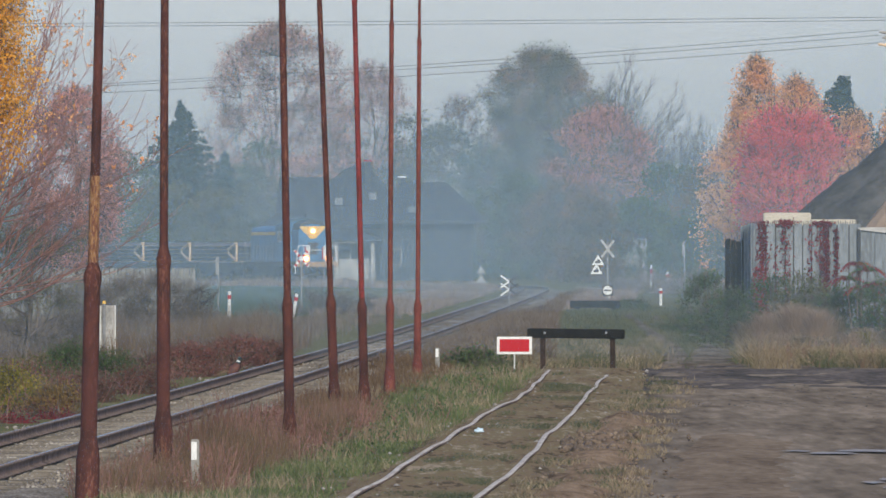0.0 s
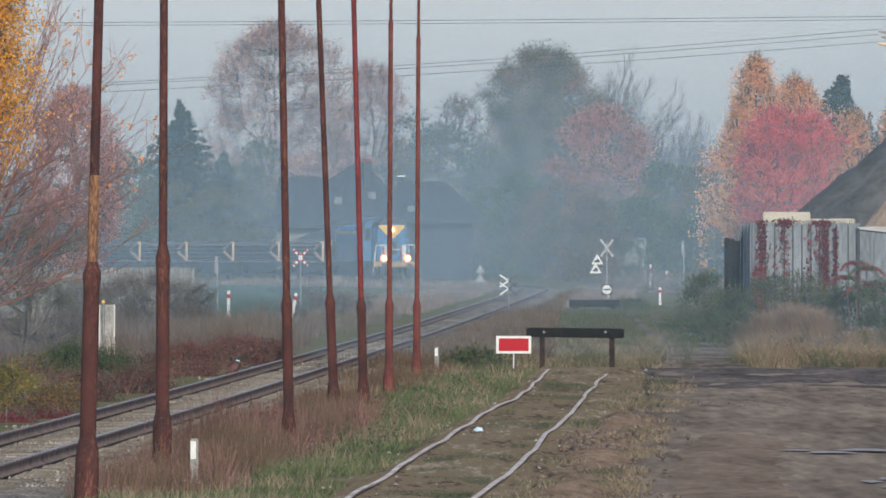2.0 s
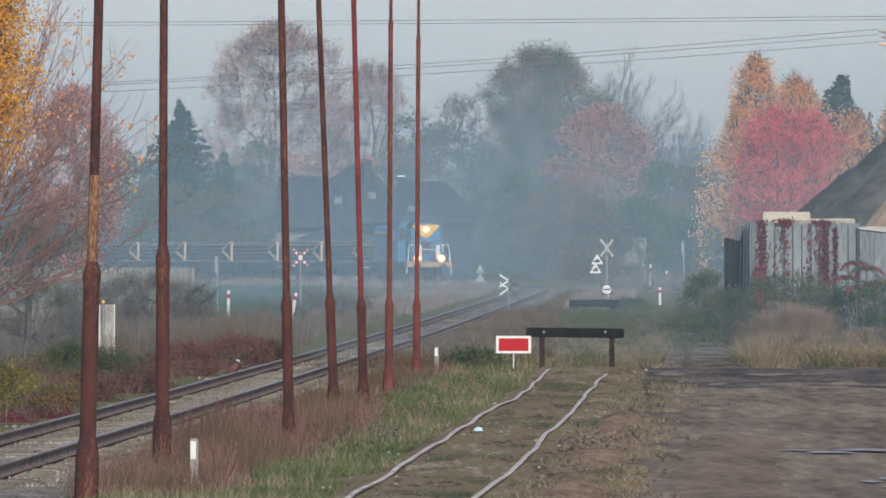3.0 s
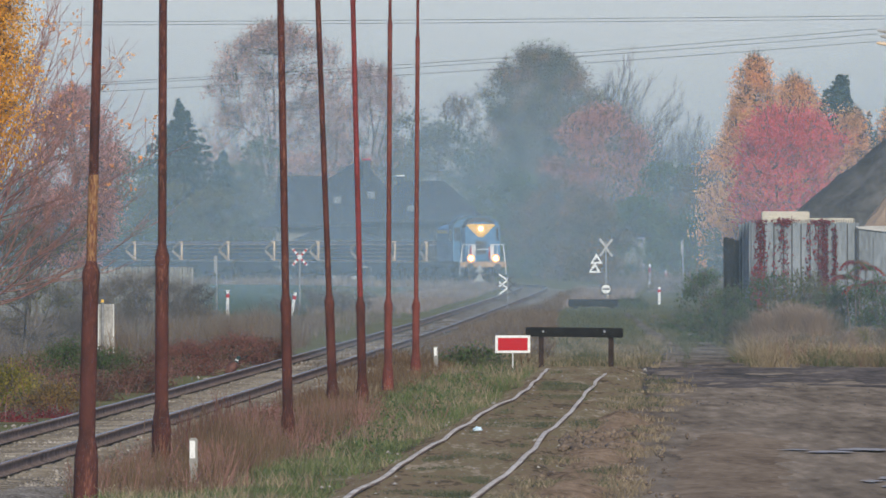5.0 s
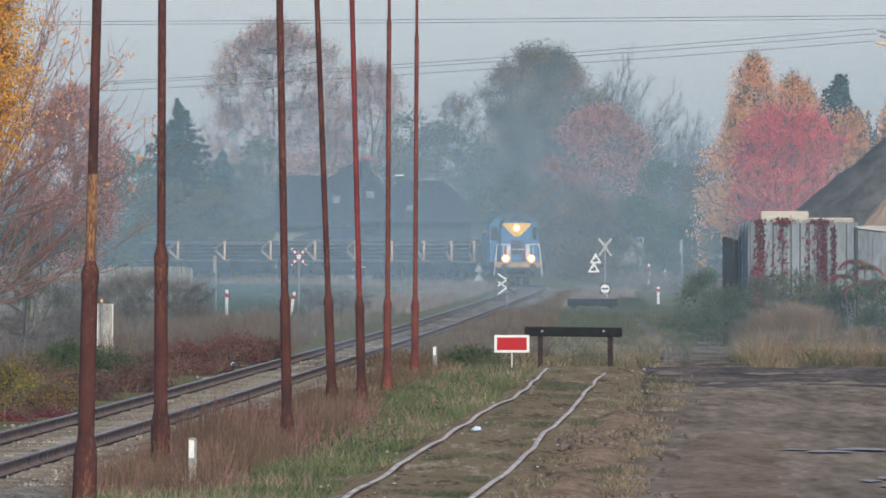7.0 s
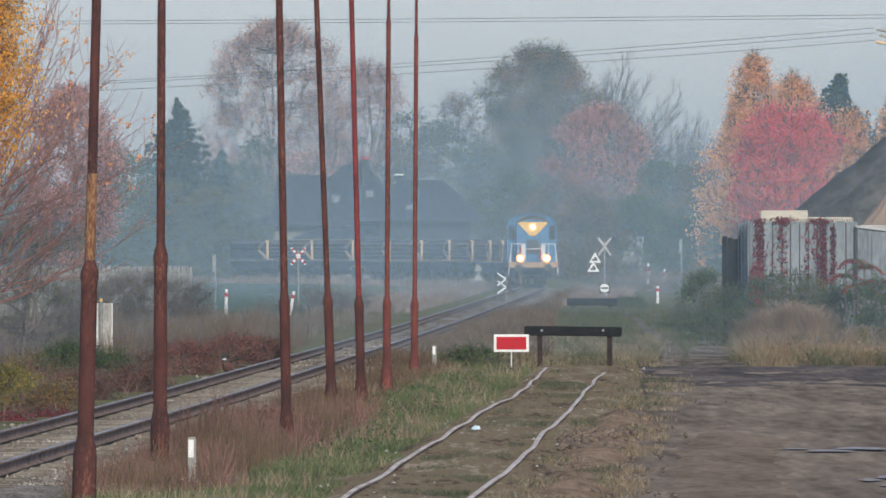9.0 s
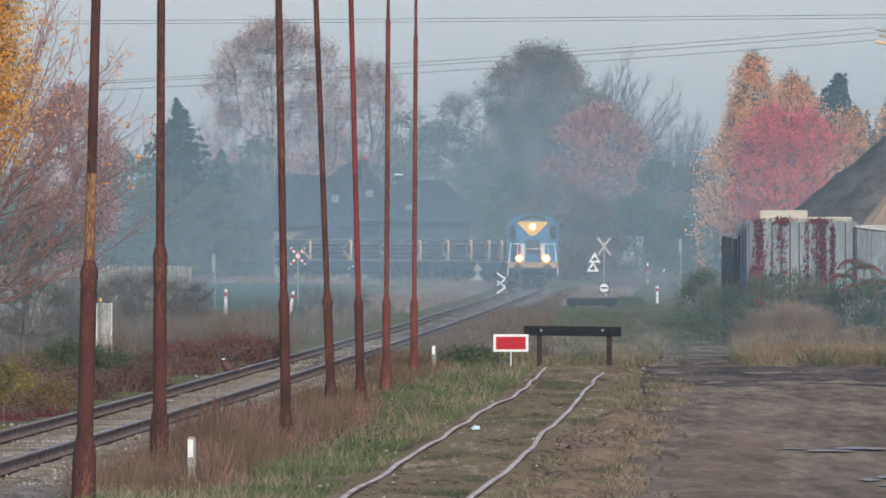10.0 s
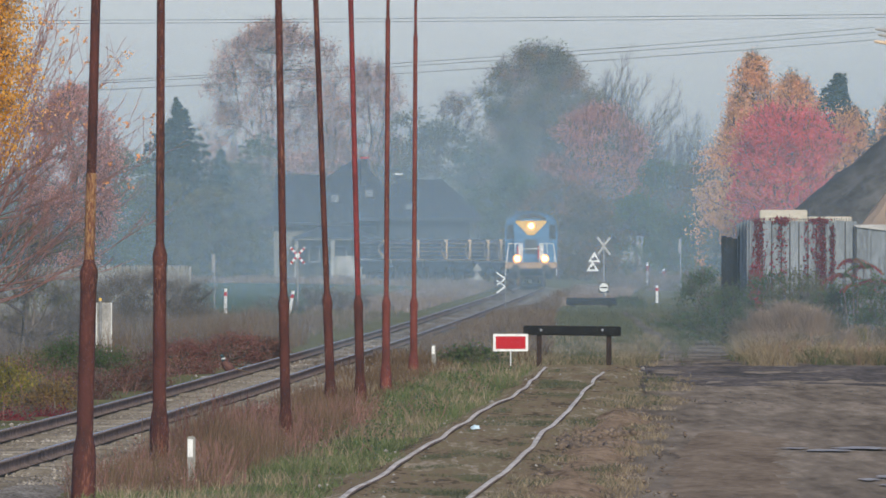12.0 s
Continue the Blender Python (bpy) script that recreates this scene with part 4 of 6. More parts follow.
def guard_post(x, y, h, lean=0.0, red=True, r=0.07, label="white guard post with red band in the grass"):
    e = thing("guard_post", label, "post", pose(x, y, 0, 0, lean, 0), "crossing guard posts")
    part("shaft", rod(bmesh.new(), (0, 0, -0.3), (0, 0, h), r, r * 0.9, 12), WHITE, e, "white shaft")
    if red:
        part("red_band", rod(bmesh.new(), (0, 0, h * 0.7), (0, 0, h * 0.86), r * 1.06, r * 1.02, 12), SIGN_RED, e, "red band")


guard_post(-8.677, 636, 1.02, 1)
guard_post(-6.072, 632, 0.95, 10, label="leaning white guard post with red band in the grass")
guard_post(10.164, 745, 0.82, 0)
guard_post(7.871, 760, 0.75, 0)
guard_post(12.13, 930, 1.65, 0, label="small red and white post far off in mist")
guard_post(13.509, 960, 1.2, 0, r=0.09, label="small red and white post far off in mist")
e = thing("timber_barrier", "low black timber barrier beam beyond the buffer stop", "barrier", pose(6.555, 690, 0))
part("beam", box(bmesh.new(), -1.1, -0.15, 0.12, 1.1, 0.15, 0.45, 0.03), TARRED, e, "black timber beam")
for x in (-0.8, 0.8):
    part("post", box(bmesh.new(), x - 0.1, -0.1, -0.2, x + 0.1, 0.1, 0.125), TARRED, e)
e = thing("timber_barrier", "shorter black timber barrier half hidden by a bush", "barrier", pose(8.178, 696, 0))
part("beam", box(bmesh.new(), -0.42, -0.15, 0.12, 0.5, 0.15, 0.47, 0.03), TARRED, e, "black timber beam")
part("post", box(bmesh.new(), -0.1, -0.1, -0.2, 0.1, 0.1, 0.125), TARRED, e)
for px, d, top in ((-9.452, 660, 2.387), (12.114, 800, 3.029)):
    e = thing("signal_post", "slim grey signal post with a small head in mist", "signal", pose(px, d, 0))
    part("post", rod(bmesh.new(), (0, 0, -0.2), (0, 0, top), 0.035, n=10), STEEL, e, "slim grey post")
    part("head", box(bmesh.new(), -0.12, -0.1, top - 0.75, 0.02, -0.03, top - 0.02, 0.03), STEEL, e, "grey signal head")


# ---- concrete picket fence ----
e = thing("picket_fence", "weathered pale concrete picket fence behind dry bushes", "fence", pose(0, 620, 0))
bm = bmesh.new()
w = 0.088
outline = [(-w / 2, 0.0), (w / 2, 0.0), (w / 2, 1.9), (w * 0.3, 1.96), (0, 1.99), (-w * 0.3, 1.96), (-w / 2, 1.9)]
picket = prism(bm, outline, -0.03, 0.03)
me = bpy.data.meshes.new("picket")
bm.to_mesh(me)
bm.free()
me.materials.append(FENCE_GREY)
rng = np.random.default_rng(3)
for i in range(78):
    o = new("picket", me)
    o.parent = e
    o.matrix_basis = pose(-9.84 - i * 0.108, rng.normal(0, 0.01), rng.normal(0, 0.012), 0, rng.normal(0, 0.5), 0)
for z in (0.4, 1.6):
    part("rail", box(bmesh.new(), -18.3, 0.03, z, -9.8, 0.09, z + 0.1), CONCRETE, e)


# ---- pale sheeted shed wall with creeper, and what stands round it ----
def shed():
    e = thing("shed", "pale weathered sheeted shed wall with dark seams and creeper", "shed", pose(0, 452, 0))
    seams = [8.879, 9.169, 9.444, 9.718, 9.96, 10.218, 10.477, 10.719, 10.961, 11.203, 11.542, 11.897]
    rng = np.random.default_rng(5)
    for a, b in zip(seams, seams[1:]):
        y = rng.normal(0, 0.02)
        part("wall_panel", box(bmesh.new(), a + 0.008, y, -0.1, b - 0.008, y + 0.06, 3.517 + rng.normal(0, 0.01), 0.012), SHEET, e)
        bm = bmesh.new()
        for k in range(5):
            x = a + (b - a) * (k + 0.5) / 5
            rod(bm, (x, y + 0.02, 3.484), (x, y + 0.02, 3.613 + rng.uniform(-0.04, 0.02)), 0.012, n=5)
        part("seam_batten", box(bm, b - 0.02, -0.035, -0.1, b + 0.02, -0.02, 3.484), BLACK, e, "dark seam and wire stubs")
    # end wall that runs back, and the lower lean-to
    bm = prism(bmesh.new(), [(8.879, -0.1), (8.814, -0.1), (8.814, 3.597), (8.879, 3.565)], 0.1, 0.5)
    part("corner_board", bm, SHEET, e)
    for i in range(4):
        x0 = 8.814 - i * 0.075
        part("end_board", box(bmesh.new(), x0 - 0.072, 0.3 + i * 0.9, -0.1, x0, 1.2 + i * 0.9, 3.549 - i * 0.03, 0.01), SHEET, e)
    for i in range(5):
        x0 = 11.856 + i * 0.42
        part("wall_panel", box(bmesh.new(), x0, -0.12, -0.1, x0 + 0.41, -0.06, 3.368 - i * 0.05, 0.01), SHEET, e)
    bm = prism(bmesh.new(), [(11.792, 3.416), (11.792, 3.352), (11.792 + 2.3, 3.352 - 0.27), (11.792 + 2.3, 3.416 - 0.27)], -0.2, 0.6)
    part("lean_to_edge", bm, CONCRETE, e, "pale roof edge")
    part("downpipe", rod(bmesh.new(), (11.824, -0.16, -0.1), (11.824, -0.16, 3.384), 0.05), BLACK, e, "black downpipe")
    part("back_wall", box(bmesh.new(), 8.879, 0.3, -0.1, 18.0, 0.5, 3.42), CONCRETE, e)
    # creeper: strands on the wall
    P = []
    for px, w, top, bot, n in ((9.072, 0.14, 3.581, 0.4, 1100), (9.686, 0.1, 3.549, 1.6, 160), (9.815, 0.09, 3.517, 0.6, 140), (10.428, 0.06, 3.42, 1.0, 120), (10.703, 0.14, 3.549, 2.3, 170),
                               (10.896, 0.08, 3.517, 0.5, 650), (10.832, 0.13, 2.613, 0.8, 300), (11.171, 0.06, 3.42, 0.4, 420), (9.46, 0.04, 2.935, 0.8, 60), (8.895, 0.12, 2.29, 0.6, 300), (9.75, 0.25, 3.613, 3.484, 200), (10.783, 0.25, 3.581, 3.484, 200)):
        z = bot + (top - bot) * rng.beta(1.2, 1.0, n)
        P.append(np.stack([px + rng.normal(0, w * 0.6, n), np.full(n, -0.07), z], 1))
    V, F = leaves(rng, np.concatenate(P), np.array([0.02, 0.03, 0.03]), 0.085)
    part_ob = np_mesh("creeper", V, F, LEAF["ivy"], e)
    tagged(part_ob, "crimson creeper strands", "", "", "stuff")


shed()
e = thing("timber_gate", "dark weathered timber gate leaf beside the shed", "gate", pose(8.385, 455, 0))
for i in range(4):
    part("board", box(bmesh.new(), -0.33 + i * 0.16, -0.04 * (i % 2), -0.1, -0.175 + i * 0.16, 0.05, 3.1 - 0.04 * (i % 3), 0.01), TARRED, e)
part("knob_post", rod(bmesh.new(), (0.22, 0.05, -0.1), (0.22, 0.05, 3.3), 0.06, n=10), TARRED, e)
e = thing("concrete_block", "pale cream concrete block stack behind the shed wall", "concrete block", pose(10.389, 480, 0))
part("block", box(bmesh.new(), -0.72, 0, -0.1, 0.72, 1.2, 3.891, 0.03), RENDER_WALL, e)
e = thing("concrete_block", "low pale cream concrete block stack behind the shed wall", "concrete block", pose(11.809, 482, 0))
part("block", box(bmesh.new(), -0.68, 0, -0.1, 0.72, 1.2, 3.689, 0.03), RENDER_WALL, e)


def heap(name, label, x, y, h, r, material, seed, foot=-0.1):
    """A tipped heap with furrows and lumps; slope and sheer last ring are shaped to fit the camera's view."""
    rng = np.random.default_rng(seed)
    n, m = 72, 26
    V = []
    for i in range(m):
        u = i / (m - 1)
        for k in range(n):
            t = 2 * math.pi * k / n
            q = r * u * (1 + 0.05 * math.sin(3 * t + seed) + 0.015 * math.sin(17 * t))
            z = h - (h - foot) * u + 0.1 * noise.noise((q * math.cos(t) * 0.8, q * math.sin(t) * 0.8, seed)) + 0.05 * rng.normal() * (u < 0.98)
            if i == m - 1:
                z = -0.1
            V.append([q * math.cos(t), q * math.sin(t), min(z, h * 0.95)])
    F = [[i * n + k, i * n + (k + 1) % n, (i + 1) * n + (k + 1) % n, (i + 1) * n + k] for i in range(m - 1) for k in range(n)]
    ob = np_mesh(name, V, F, material, None, True)
    ob.matrix_basis = pose(x, y, 0)
    return tagged(ob, label, "heap")


COAL = mat("dark_spoil", [(0.03, 0.029, 0.027), (0.06, 0.056, 0.05), (0.11, 0.102, 0.09)], 0.9, 9, 0.95, 0.9)
SAND = mat("tan_sand", [(0.22, 0.15, 0.1), (0.33, 0.235, 0.16)], 0.8, 12, 0.95, 0.6)
heap("spoil_heap", "tall heap of dark grey spoil behind the shed", 20.78, 570, 10.6, 9.3, COAL, 4, 2.7)
heap("sand_heap", "smaller heap of tan sand against the dark heap", 15.0, 500, 5.6, 4.6, SAND, 9)


# ---- house ----
def hip_roof(name, parent, x0, x1, y0, y1, ze, rx0, rx1, zr, material, over=0.25):
    ym = (y0 + y1) / 2
    bm = bmesh.new()
    lo = [bm.verts.new(p) for p in ((x0, y0, ze), (x1, y0, ze), (x1, y1, ze), (x0, y1, ze))]
    lb = [bm.verts.new((v.co.x, v.co.y, ze - over)) for v in lo]
    a, b = bm.verts.new((rx0, ym, zr)), bm.verts.new((rx1, ym, zr))
    for f in ((lo[0], lo[1], b, a), (lo[1], lo[2], b), (lo[2], lo[3], a, b), (lo[3], lo[0], a)):
        bm.faces.new(f)
    for i in range(4):
        bm.faces.new((lo[i], lb[i], lb[(i + 1) % 4], lo[(i + 1) % 4]))
    bm.faces.new(lb)
    bmesh.ops.recalc_face_normals(bm, faces=bm.faces)
    return part(name, bm, material, parent, "dark tiled hip roof")


def house():
    e = thing("house", "large dark house with dark steep tiled hip roofs in mist", "house", pose(0, 1230, 0))
    part("wall", box(bmesh.new(), -13.0, 0, -0.2, -2.0, 10, 4.4), OLD_RENDER, e, "pale rendered wall")
    part("wall", box(bmesh.new(), -5.0, -3, -0.2, 2.2, 6, 4.4), HOUSE_WALL, e, "boarded wall with shade put into its dark colour")
    part("wall", box(bmesh.new(), -8.2, -4, -0.2, -5.4, -3.2, 1.7), CONCRETE, e, "low pale garden wall")
    main_roof = hip_roof("roof", e, -14.409, -1.713, -1, 11, 4.318, -6.853, -6.326, 9.194, SLATE)
    hip_roof("roof", e, -13.179, -8.083, 3, 10, 5.372, -12.915, -9.401, 8.052, SLATE)
    wing = hip_roof("roof", e, -6.326, 3.339, -4, 7, 4.669, -3.339, 0.088, 7.656, SLATE)
    hip_roof("porch_roof", e, -11.509, -4.744, -5, -0.5, 3.176, -9.181, -7.204, 4.054, SLATE, 0.15)
    for x in (-11.2, -8.4, -5.6):
        part("porch_post", box(bmesh.new(), x - 0.15, -4.7, -0.2, x + 0.15, -4.4, 3.1), CONCRETE, e)

    def skylight(x, z, yy, slope, parent):
        bm = box(bmesh.new(), -0.36, -0.5, -0.03, 0.36, 0.5, 0.06)
        s = part("skylight", bm, BLACK, parent, "pale skylight frame")
        s.matrix_basis = pose(x, yy, z, slope, 0, 0)
        # sky light on the pane is put in as grey steel colour
        g = part("pane", box(bmesh.new(), -0.3, -0.43, 0.061, 0.3, 0.43, 0.068), STEEL, s, "grey pane with sky light put into its colour")
        return g
    for x, z in ((-8.259, 6.119), (-5.623, 6.514)):
        k = (9.194 - 4.318) / 6
        skylight(x, z, -1 + (z - 4.318) / k, math.degrees(math.atan(k)), main_roof)
    k = (7.656 - 4.669) / 5.5
    skylight(-2.504, 5.46, -4 + (5.46 - 4.669) / k, math.degrees(math.atan(k)), wing)
    for x, z in ((-3.339, 8.008), (-5.974, 9.282), (-0.615, 7.525)):
        ch = part("chimney", box(bmesh.new(), x - 0.25, 2.5, z - 2.5, x + 0.25, 3.1, z, 0.02), SLATE, e, "dark chimney")
        part("cap", box(bmesh.new(), x - 0.33, 2.4, z, x + 0.33, 3.2, z + 0.12), SIGN_RED if x != -3.339 else WHITE, ch, "bright chimney cap")
    for x, w in ((-9.84, 0.9), (-8.083, 1.6), (-3.778, 0.9)):
        win = part("window", box(bmesh.new(), x - w / 2, -3.06, 1.2, x + w / 2, -2.98, 2.5), STEEL, e, "window")
        part("pane", box(bmesh.new(), x - w / 2 + 0.1, -3.09, 1.3, x + w / 2 - 0.1, -3.062, 2.4), GLASS_DARK, win)


house()


def far_house():
    e = thing("house", "small pale house with dark roof among misty trees", "house", pose(14.195, 1190, 0))
    part("wall", box(bmesh.new(), -0.9, 0, -0.2, 1.0, 5, 3.51), CONCRETE, e, "pale wall")
    hip_roof("roof", e, -1.3, 1.4, -0.4, 5.4, 3.51, -0.6, 0.6, 4.105, SLATE)


far_house()


# ---- overhead wires and their pole ----
def wire(x0, z0, x1, z1, y, sag, label):
    bm = bmesh.new()
    n = 40
    pts = []
    for i in range(n + 1):
        u = i / n
        pts.append((x0 + (x1 - x0) * u, y, z0 + (z1 - z0) * u - sag * 4 * u * (1 - u)))
    for p, q in zip(pts, pts[1:]):
        rod(bm, p, q, 0.009, n=5)
    me = bpy.data.meshes.new("overhead_wire")
    bm.to_mesh(me)
    bm.free()
    tagged(link_mesh("overhead_wire", me, BLACK), label, "wire", "overhead wires")


for a, b in ((11.357, 11.721), (11.25, 11.593)):
    wire(-40, a - 0.12, 40, b + 0.1, 600, 0.15, "thin dark overhead wire across the sky")
for i, (a, b) in enumerate(((9.0, 11.036), (8.914, 10.843), (8.657, 10.564))):
    wire(-13, a, 16.457 + 0.0, b, 600, 0.12, "thin dark overhead line wire to the pole")
e = thing("line_pole", "line pole with insulators on cross arms, one coloured as orange-lit", "pole", pose(17.379, 600, 0))
part("shaft", rod(bmesh.new(), (0, 0.1, -0.3), (0, 0.1, 12.5), 0.14, 0.1, 14), BARK, e, "weathered pole")
# the lowest insulator has the orange light on it put into its colour
for z, x, m in ((10.971, -0.92, CONCRETE), (10.757, -0.8, CONCRETE), (10.5, -0.95, RACK)):
    bm = rod(bmesh.new(), (x, 0, z), (-0.1, 0, z - 0.12), 0.04, 0.09, 12)
    for k in range(5):
        c0 = Vector((x + 0.1 + k * 0.15, 0, z - 0.02 * k))
        rod(bm, c0, c0 + Vector((0.05, 0, -0.005)), 0.07 + 0.012 * k, n=14)
    part("insulator", bm, m, e, "insulator with orange light put into its colour" if m is RACK else "grey insulator")


# ---- pheasant beside the rail ----
PLUME = mat("copper_plumage", [(0.03, 0.012, 0.01), (0.08, 0.026, 0.018), (0.12, 0.045, 0.025)], 14, 60, 0.7, 0.4)
TAIL = mat("barred_tail", [(0.06, 0.035, 0.02), (0.16, 0.1, 0.06)], 30, 80, 0.8, 0.3)
HEAD = mat("dark_green_head", [(0.01, 0.03, 0.03), (0.02, 0.045, 0.05)], 20, 80, 0.4, 0.1)


def blob(bm, c, s, m=None):
    r = bmesh.ops.create_icosphere(bm, subdivisions=3, radius=1)
    bmesh.ops.transform(bm, matrix=Matrix.Translation(c) @ (m or Matrix()) @ Matrix.Diagonal((*s, 1)), verts=r["verts"])
    return bm


bird = thing("pheasant", "copper-brown cock pheasant with white collar beside the rail", "bird")
bm = blob(bmesh.new(), (0, 0, 0.2), (0.18, 0.1, 0.105), Matrix.Rotation(-0.8, 4, "Y"))
blob(bm, (0.07, 0, 0.27), (0.08, 0.075, 0.085))
part("body", bm, PLUME, bird, "copper plumage", True)
bm = bmesh.new()
for k in range(4):
    rod(bm, (-0.12, 0.015 * (k - 1.5), 0.17), (-0.47 + 0.05 * k, 0.03 * (k - 1.5), 0.08 + 0.012 * k), 0.022, 0.005, 6)
part("tail", bm, TAIL, bird, "long barred tail")
for s in (-0.035, 0.035):
    bm = rod(bmesh.new(), (0.01, s, 0.14), (0.015, s, 0.0), 0.012, 0.008, 6)
    rod(bm, (-0.02, s, 0.006), (0.06, s, 0.006), 0.006, n=5)
    part("leg", bm, TAIL, bird)
bm = rod(bmesh.new(), (0, 0, -0.02), (0.03, 0, 0.12), 0.048, 0.03, 12)
bird_head = part("neck", bm, HEAD, bird, "dark green neck", True)
part("collar", rod(bmesh.new(), (0.014, 0, 0.06), (0.019, 0, 0.085), 0.043, 0.041, 14), WHITE, bird_head, "white collar")
part("head", rod(blob(bmesh.new(), (0.04, 0, 0.14), (0.04, 0.028, 0.03)), (0.07, 0, 0.135), (0.105, 0, 0.125), 0.012, 0.003, 8), HEAD, bird_head, "dark head with beak", True)
BIRD_ROWS = [(0, -4.46, 334, 20), (3.0, -4.46, 334, 15), (5.5, -4.48, 334, 5), (6.2, -4.48, 334, 0), (6.6, -4.49, 334, -25), (7.2, -4.51, 334, -75), (8.0, -4.53, 334, -125), (8.8, -4.52, 334, -135), (9.4, -4.52, 334, -140), (10.0, -4.5, 334, -165), (10.5, -4.49, 334, -172), (12.0, -4.49, 334, -172)]
e = thing("plastic_bag", "crumpled pale blue plastic bag between the rails", "litter", pose(0.523, 240, 0.1))
bm = blob(bmesh.new(), (0, 0, 0.035), (0.07, 0.06, 0.04))
for v in bm.verts:
    v.co += Vector(v.co.normalized()) * 0.03 * noise.noise(v.co * 30)
part("film", bm, mat("pale_blue_film", [(0.45, 0.6, 0.7), (0.6, 0.72, 0.8)], 20, 60, 0.4, 0.3), e)


# ---- woods and gardens in the distance ----
tree("ash_tree", "tall thinning deciduous tree with russet leaves in mist", -14.07, 1340, 21.377, 5.4, 11, "pink", 380, 115, 0.16, 0.12, "oval", 0.03, spread=0.95, limb=0.6)
tree("ash_tree", "thin russet deciduous tree in mist", -6.22, 1350, 18.477, 3.2, 12, "pink", 210, 130, 0.14, 0.15, "oval", 0.05, limb=0.6)
tree("alder_tree", "half-bare tree with open crown in mist", 1.489, 1345, 15.393, 2.978, 13, "rust", 80, 90, 0.2, 0.3, "broad", 0.45)
tree("lime_tree", "broad dull green tree with rusty top in mist", 8.171, 1300, 18.832, 4.6, 14, "limeleaf", 400, 165, 0.17, 0.12, "oval", 0.05, spread=0.95)
fan_tree("bare_tree", "tall leafless tree with fine branches in mist", 12.6, 1330, 16.2, 15, 100, 0.25, 1.35, 3, BARK, 3.0, shoots=5)
fan_tree("bare_tree", "grey leafless tree crown in mist", 18.5, 1290, 11.9, 16, 100, 0.25, 1.4, 2, BARK, 2.8, shoots=5)
tree("maple_tree", "reddish garden tree in mist", 12.223, 1240, 13.451, 3.4, 17, "rose", 140, 190, 0.14, 0.3, "broad", 0.08, spread=0.9)
spruce("spruce_tree", "dark blue-green spruce in mist", -21.06, 1260, 14.07, 7.425, 18)
spruce("spruce_tree", "smaller dark spruce in mist", -17.922, 1290, 10.279, 4.607, 19)
spruce("spruce_tree", "dark spruce behind orange birches", 22.629, 900, 12.354, 7.714, 20)
tree("birch_tree", "tall birch in orange autumn leaf", 16.924, 860, 13.259, 2.519, 21, "orange", 170, 190, 0.12, 0.2, "birch", 0.0, hang=0.5, spread=0.5)
tree("birch_tree", "golden orange birch in full autumn leaf", 18.943, 850, 12.046, 2.58, 22, "orange", 170, 190, 0.12, 0.2, "birch", 0.0, hang=0.5, spread=0.5)
tree("maple_tree", "scarlet maple in full autumn colour", 17.543, 800, 9.971, 2.55, 23, "red", 200, 260, 0.12, 0.18, "oval", 0.0, spread=0.6)
tree("birch_tree", "orange birch beside the spruce", 21.63, 840, 10.53, 1.56, 24, "orange", 130, 160, 0.12, 0.2, "birch", 0.0, hang=0.5, spread=0.5)
tree("birch_tree", "thin orange birch at the yard's edge", 23.73, 840, 10.23, 1.2, 25, "orange", 60, 50, 0.18, 0.2, "birch", 0.1, hang=0.5, spread=0.5)
tree("maple_tree", "pink-leaved tree crown in thin mist", -17.85, 760, 10.4, 2.15, 26, "rose", 150, 190, 0.1, 0.2, "oval", 0.0, spread=0.6)
rng = np.random.default_rng(40)
for i, (px, top, d, hw, leaf) in enumerate([(-24.556, 10.072, 1230, 2.416, 'green'), (-21.171, 7.543, 1200, 2.571, 'olive'), (-17.459, 6.933, 1210, 3.025, 'olive'), (-15.04, 8.303, 1280, 2.286, 'olive'), (-11.096, 10.614, 1300, 3.482, 'pink'), (-14.859, 11.802, 1325, 2.839, 'green'), (12.777, 15.777, 1345, 3.362, 'rust'), (-2.584, 14.055, 1340, 2.632, 'olive'), (0.281, 12.872, 1310, 2.807, 'olive'), (3.017, 11.046, 1280, 2.514, 'green'), (5.402, 8.625, 1250, 3.125, 'green'), (8.681, 7.467, 1180, 3.161, 'rust'), (10.514, 6.327, 1150, 2.464, 'rust'), (14.786, 10.983, 1270, 3.175, 'green'), (17.537, 9.466, 1240, 3.1, 'green'), (19.428, 8.731, 1180, 2.529, 'rust'), (18.071, 9.643, 1000, 1.786, 'orange'), (18.525, 6.257, 950, 2.036, 'olive'), (14.334, 6.149, 1160, 2.279, 'green'), (17.44, 4.84, 1120, 2.2, 'green'), (-4.05, 11.004, 1350, 2.893, 'olive'), (-7.907, 11.968, 1350, 2.893, 'green'), (-24.396, 8.175, 1150, 2.464, 'green'), (-27.271, 6.943, 1150, 2.464, 'green'), (-30.557, 8.175, 1150, 2.464, 'green'), (6.883, 11.769, 1320, 2.829, 'green'), (11.126, 12.24, 1320, 2.829, 'rust'), (22.371, 8.014, 900, 1.929, 'olive'), (24.621, 8.657, 900, 1.929, 'orange')]):
    tree("garden_tree", "dense misty " + {"green": "dark green", "olive": "olive-green", "rust": "rusty green", "pink": "russet", "orange": "orange"}[leaf] + " garden tree", px, d, top, hw, 100 + i, leaf, 80, 110 if leaf == "orange" else 54, 0.17 if leaf == "orange" else 0.28, 0.05, "oval", 0.05, twigs=2, spread=0.7)

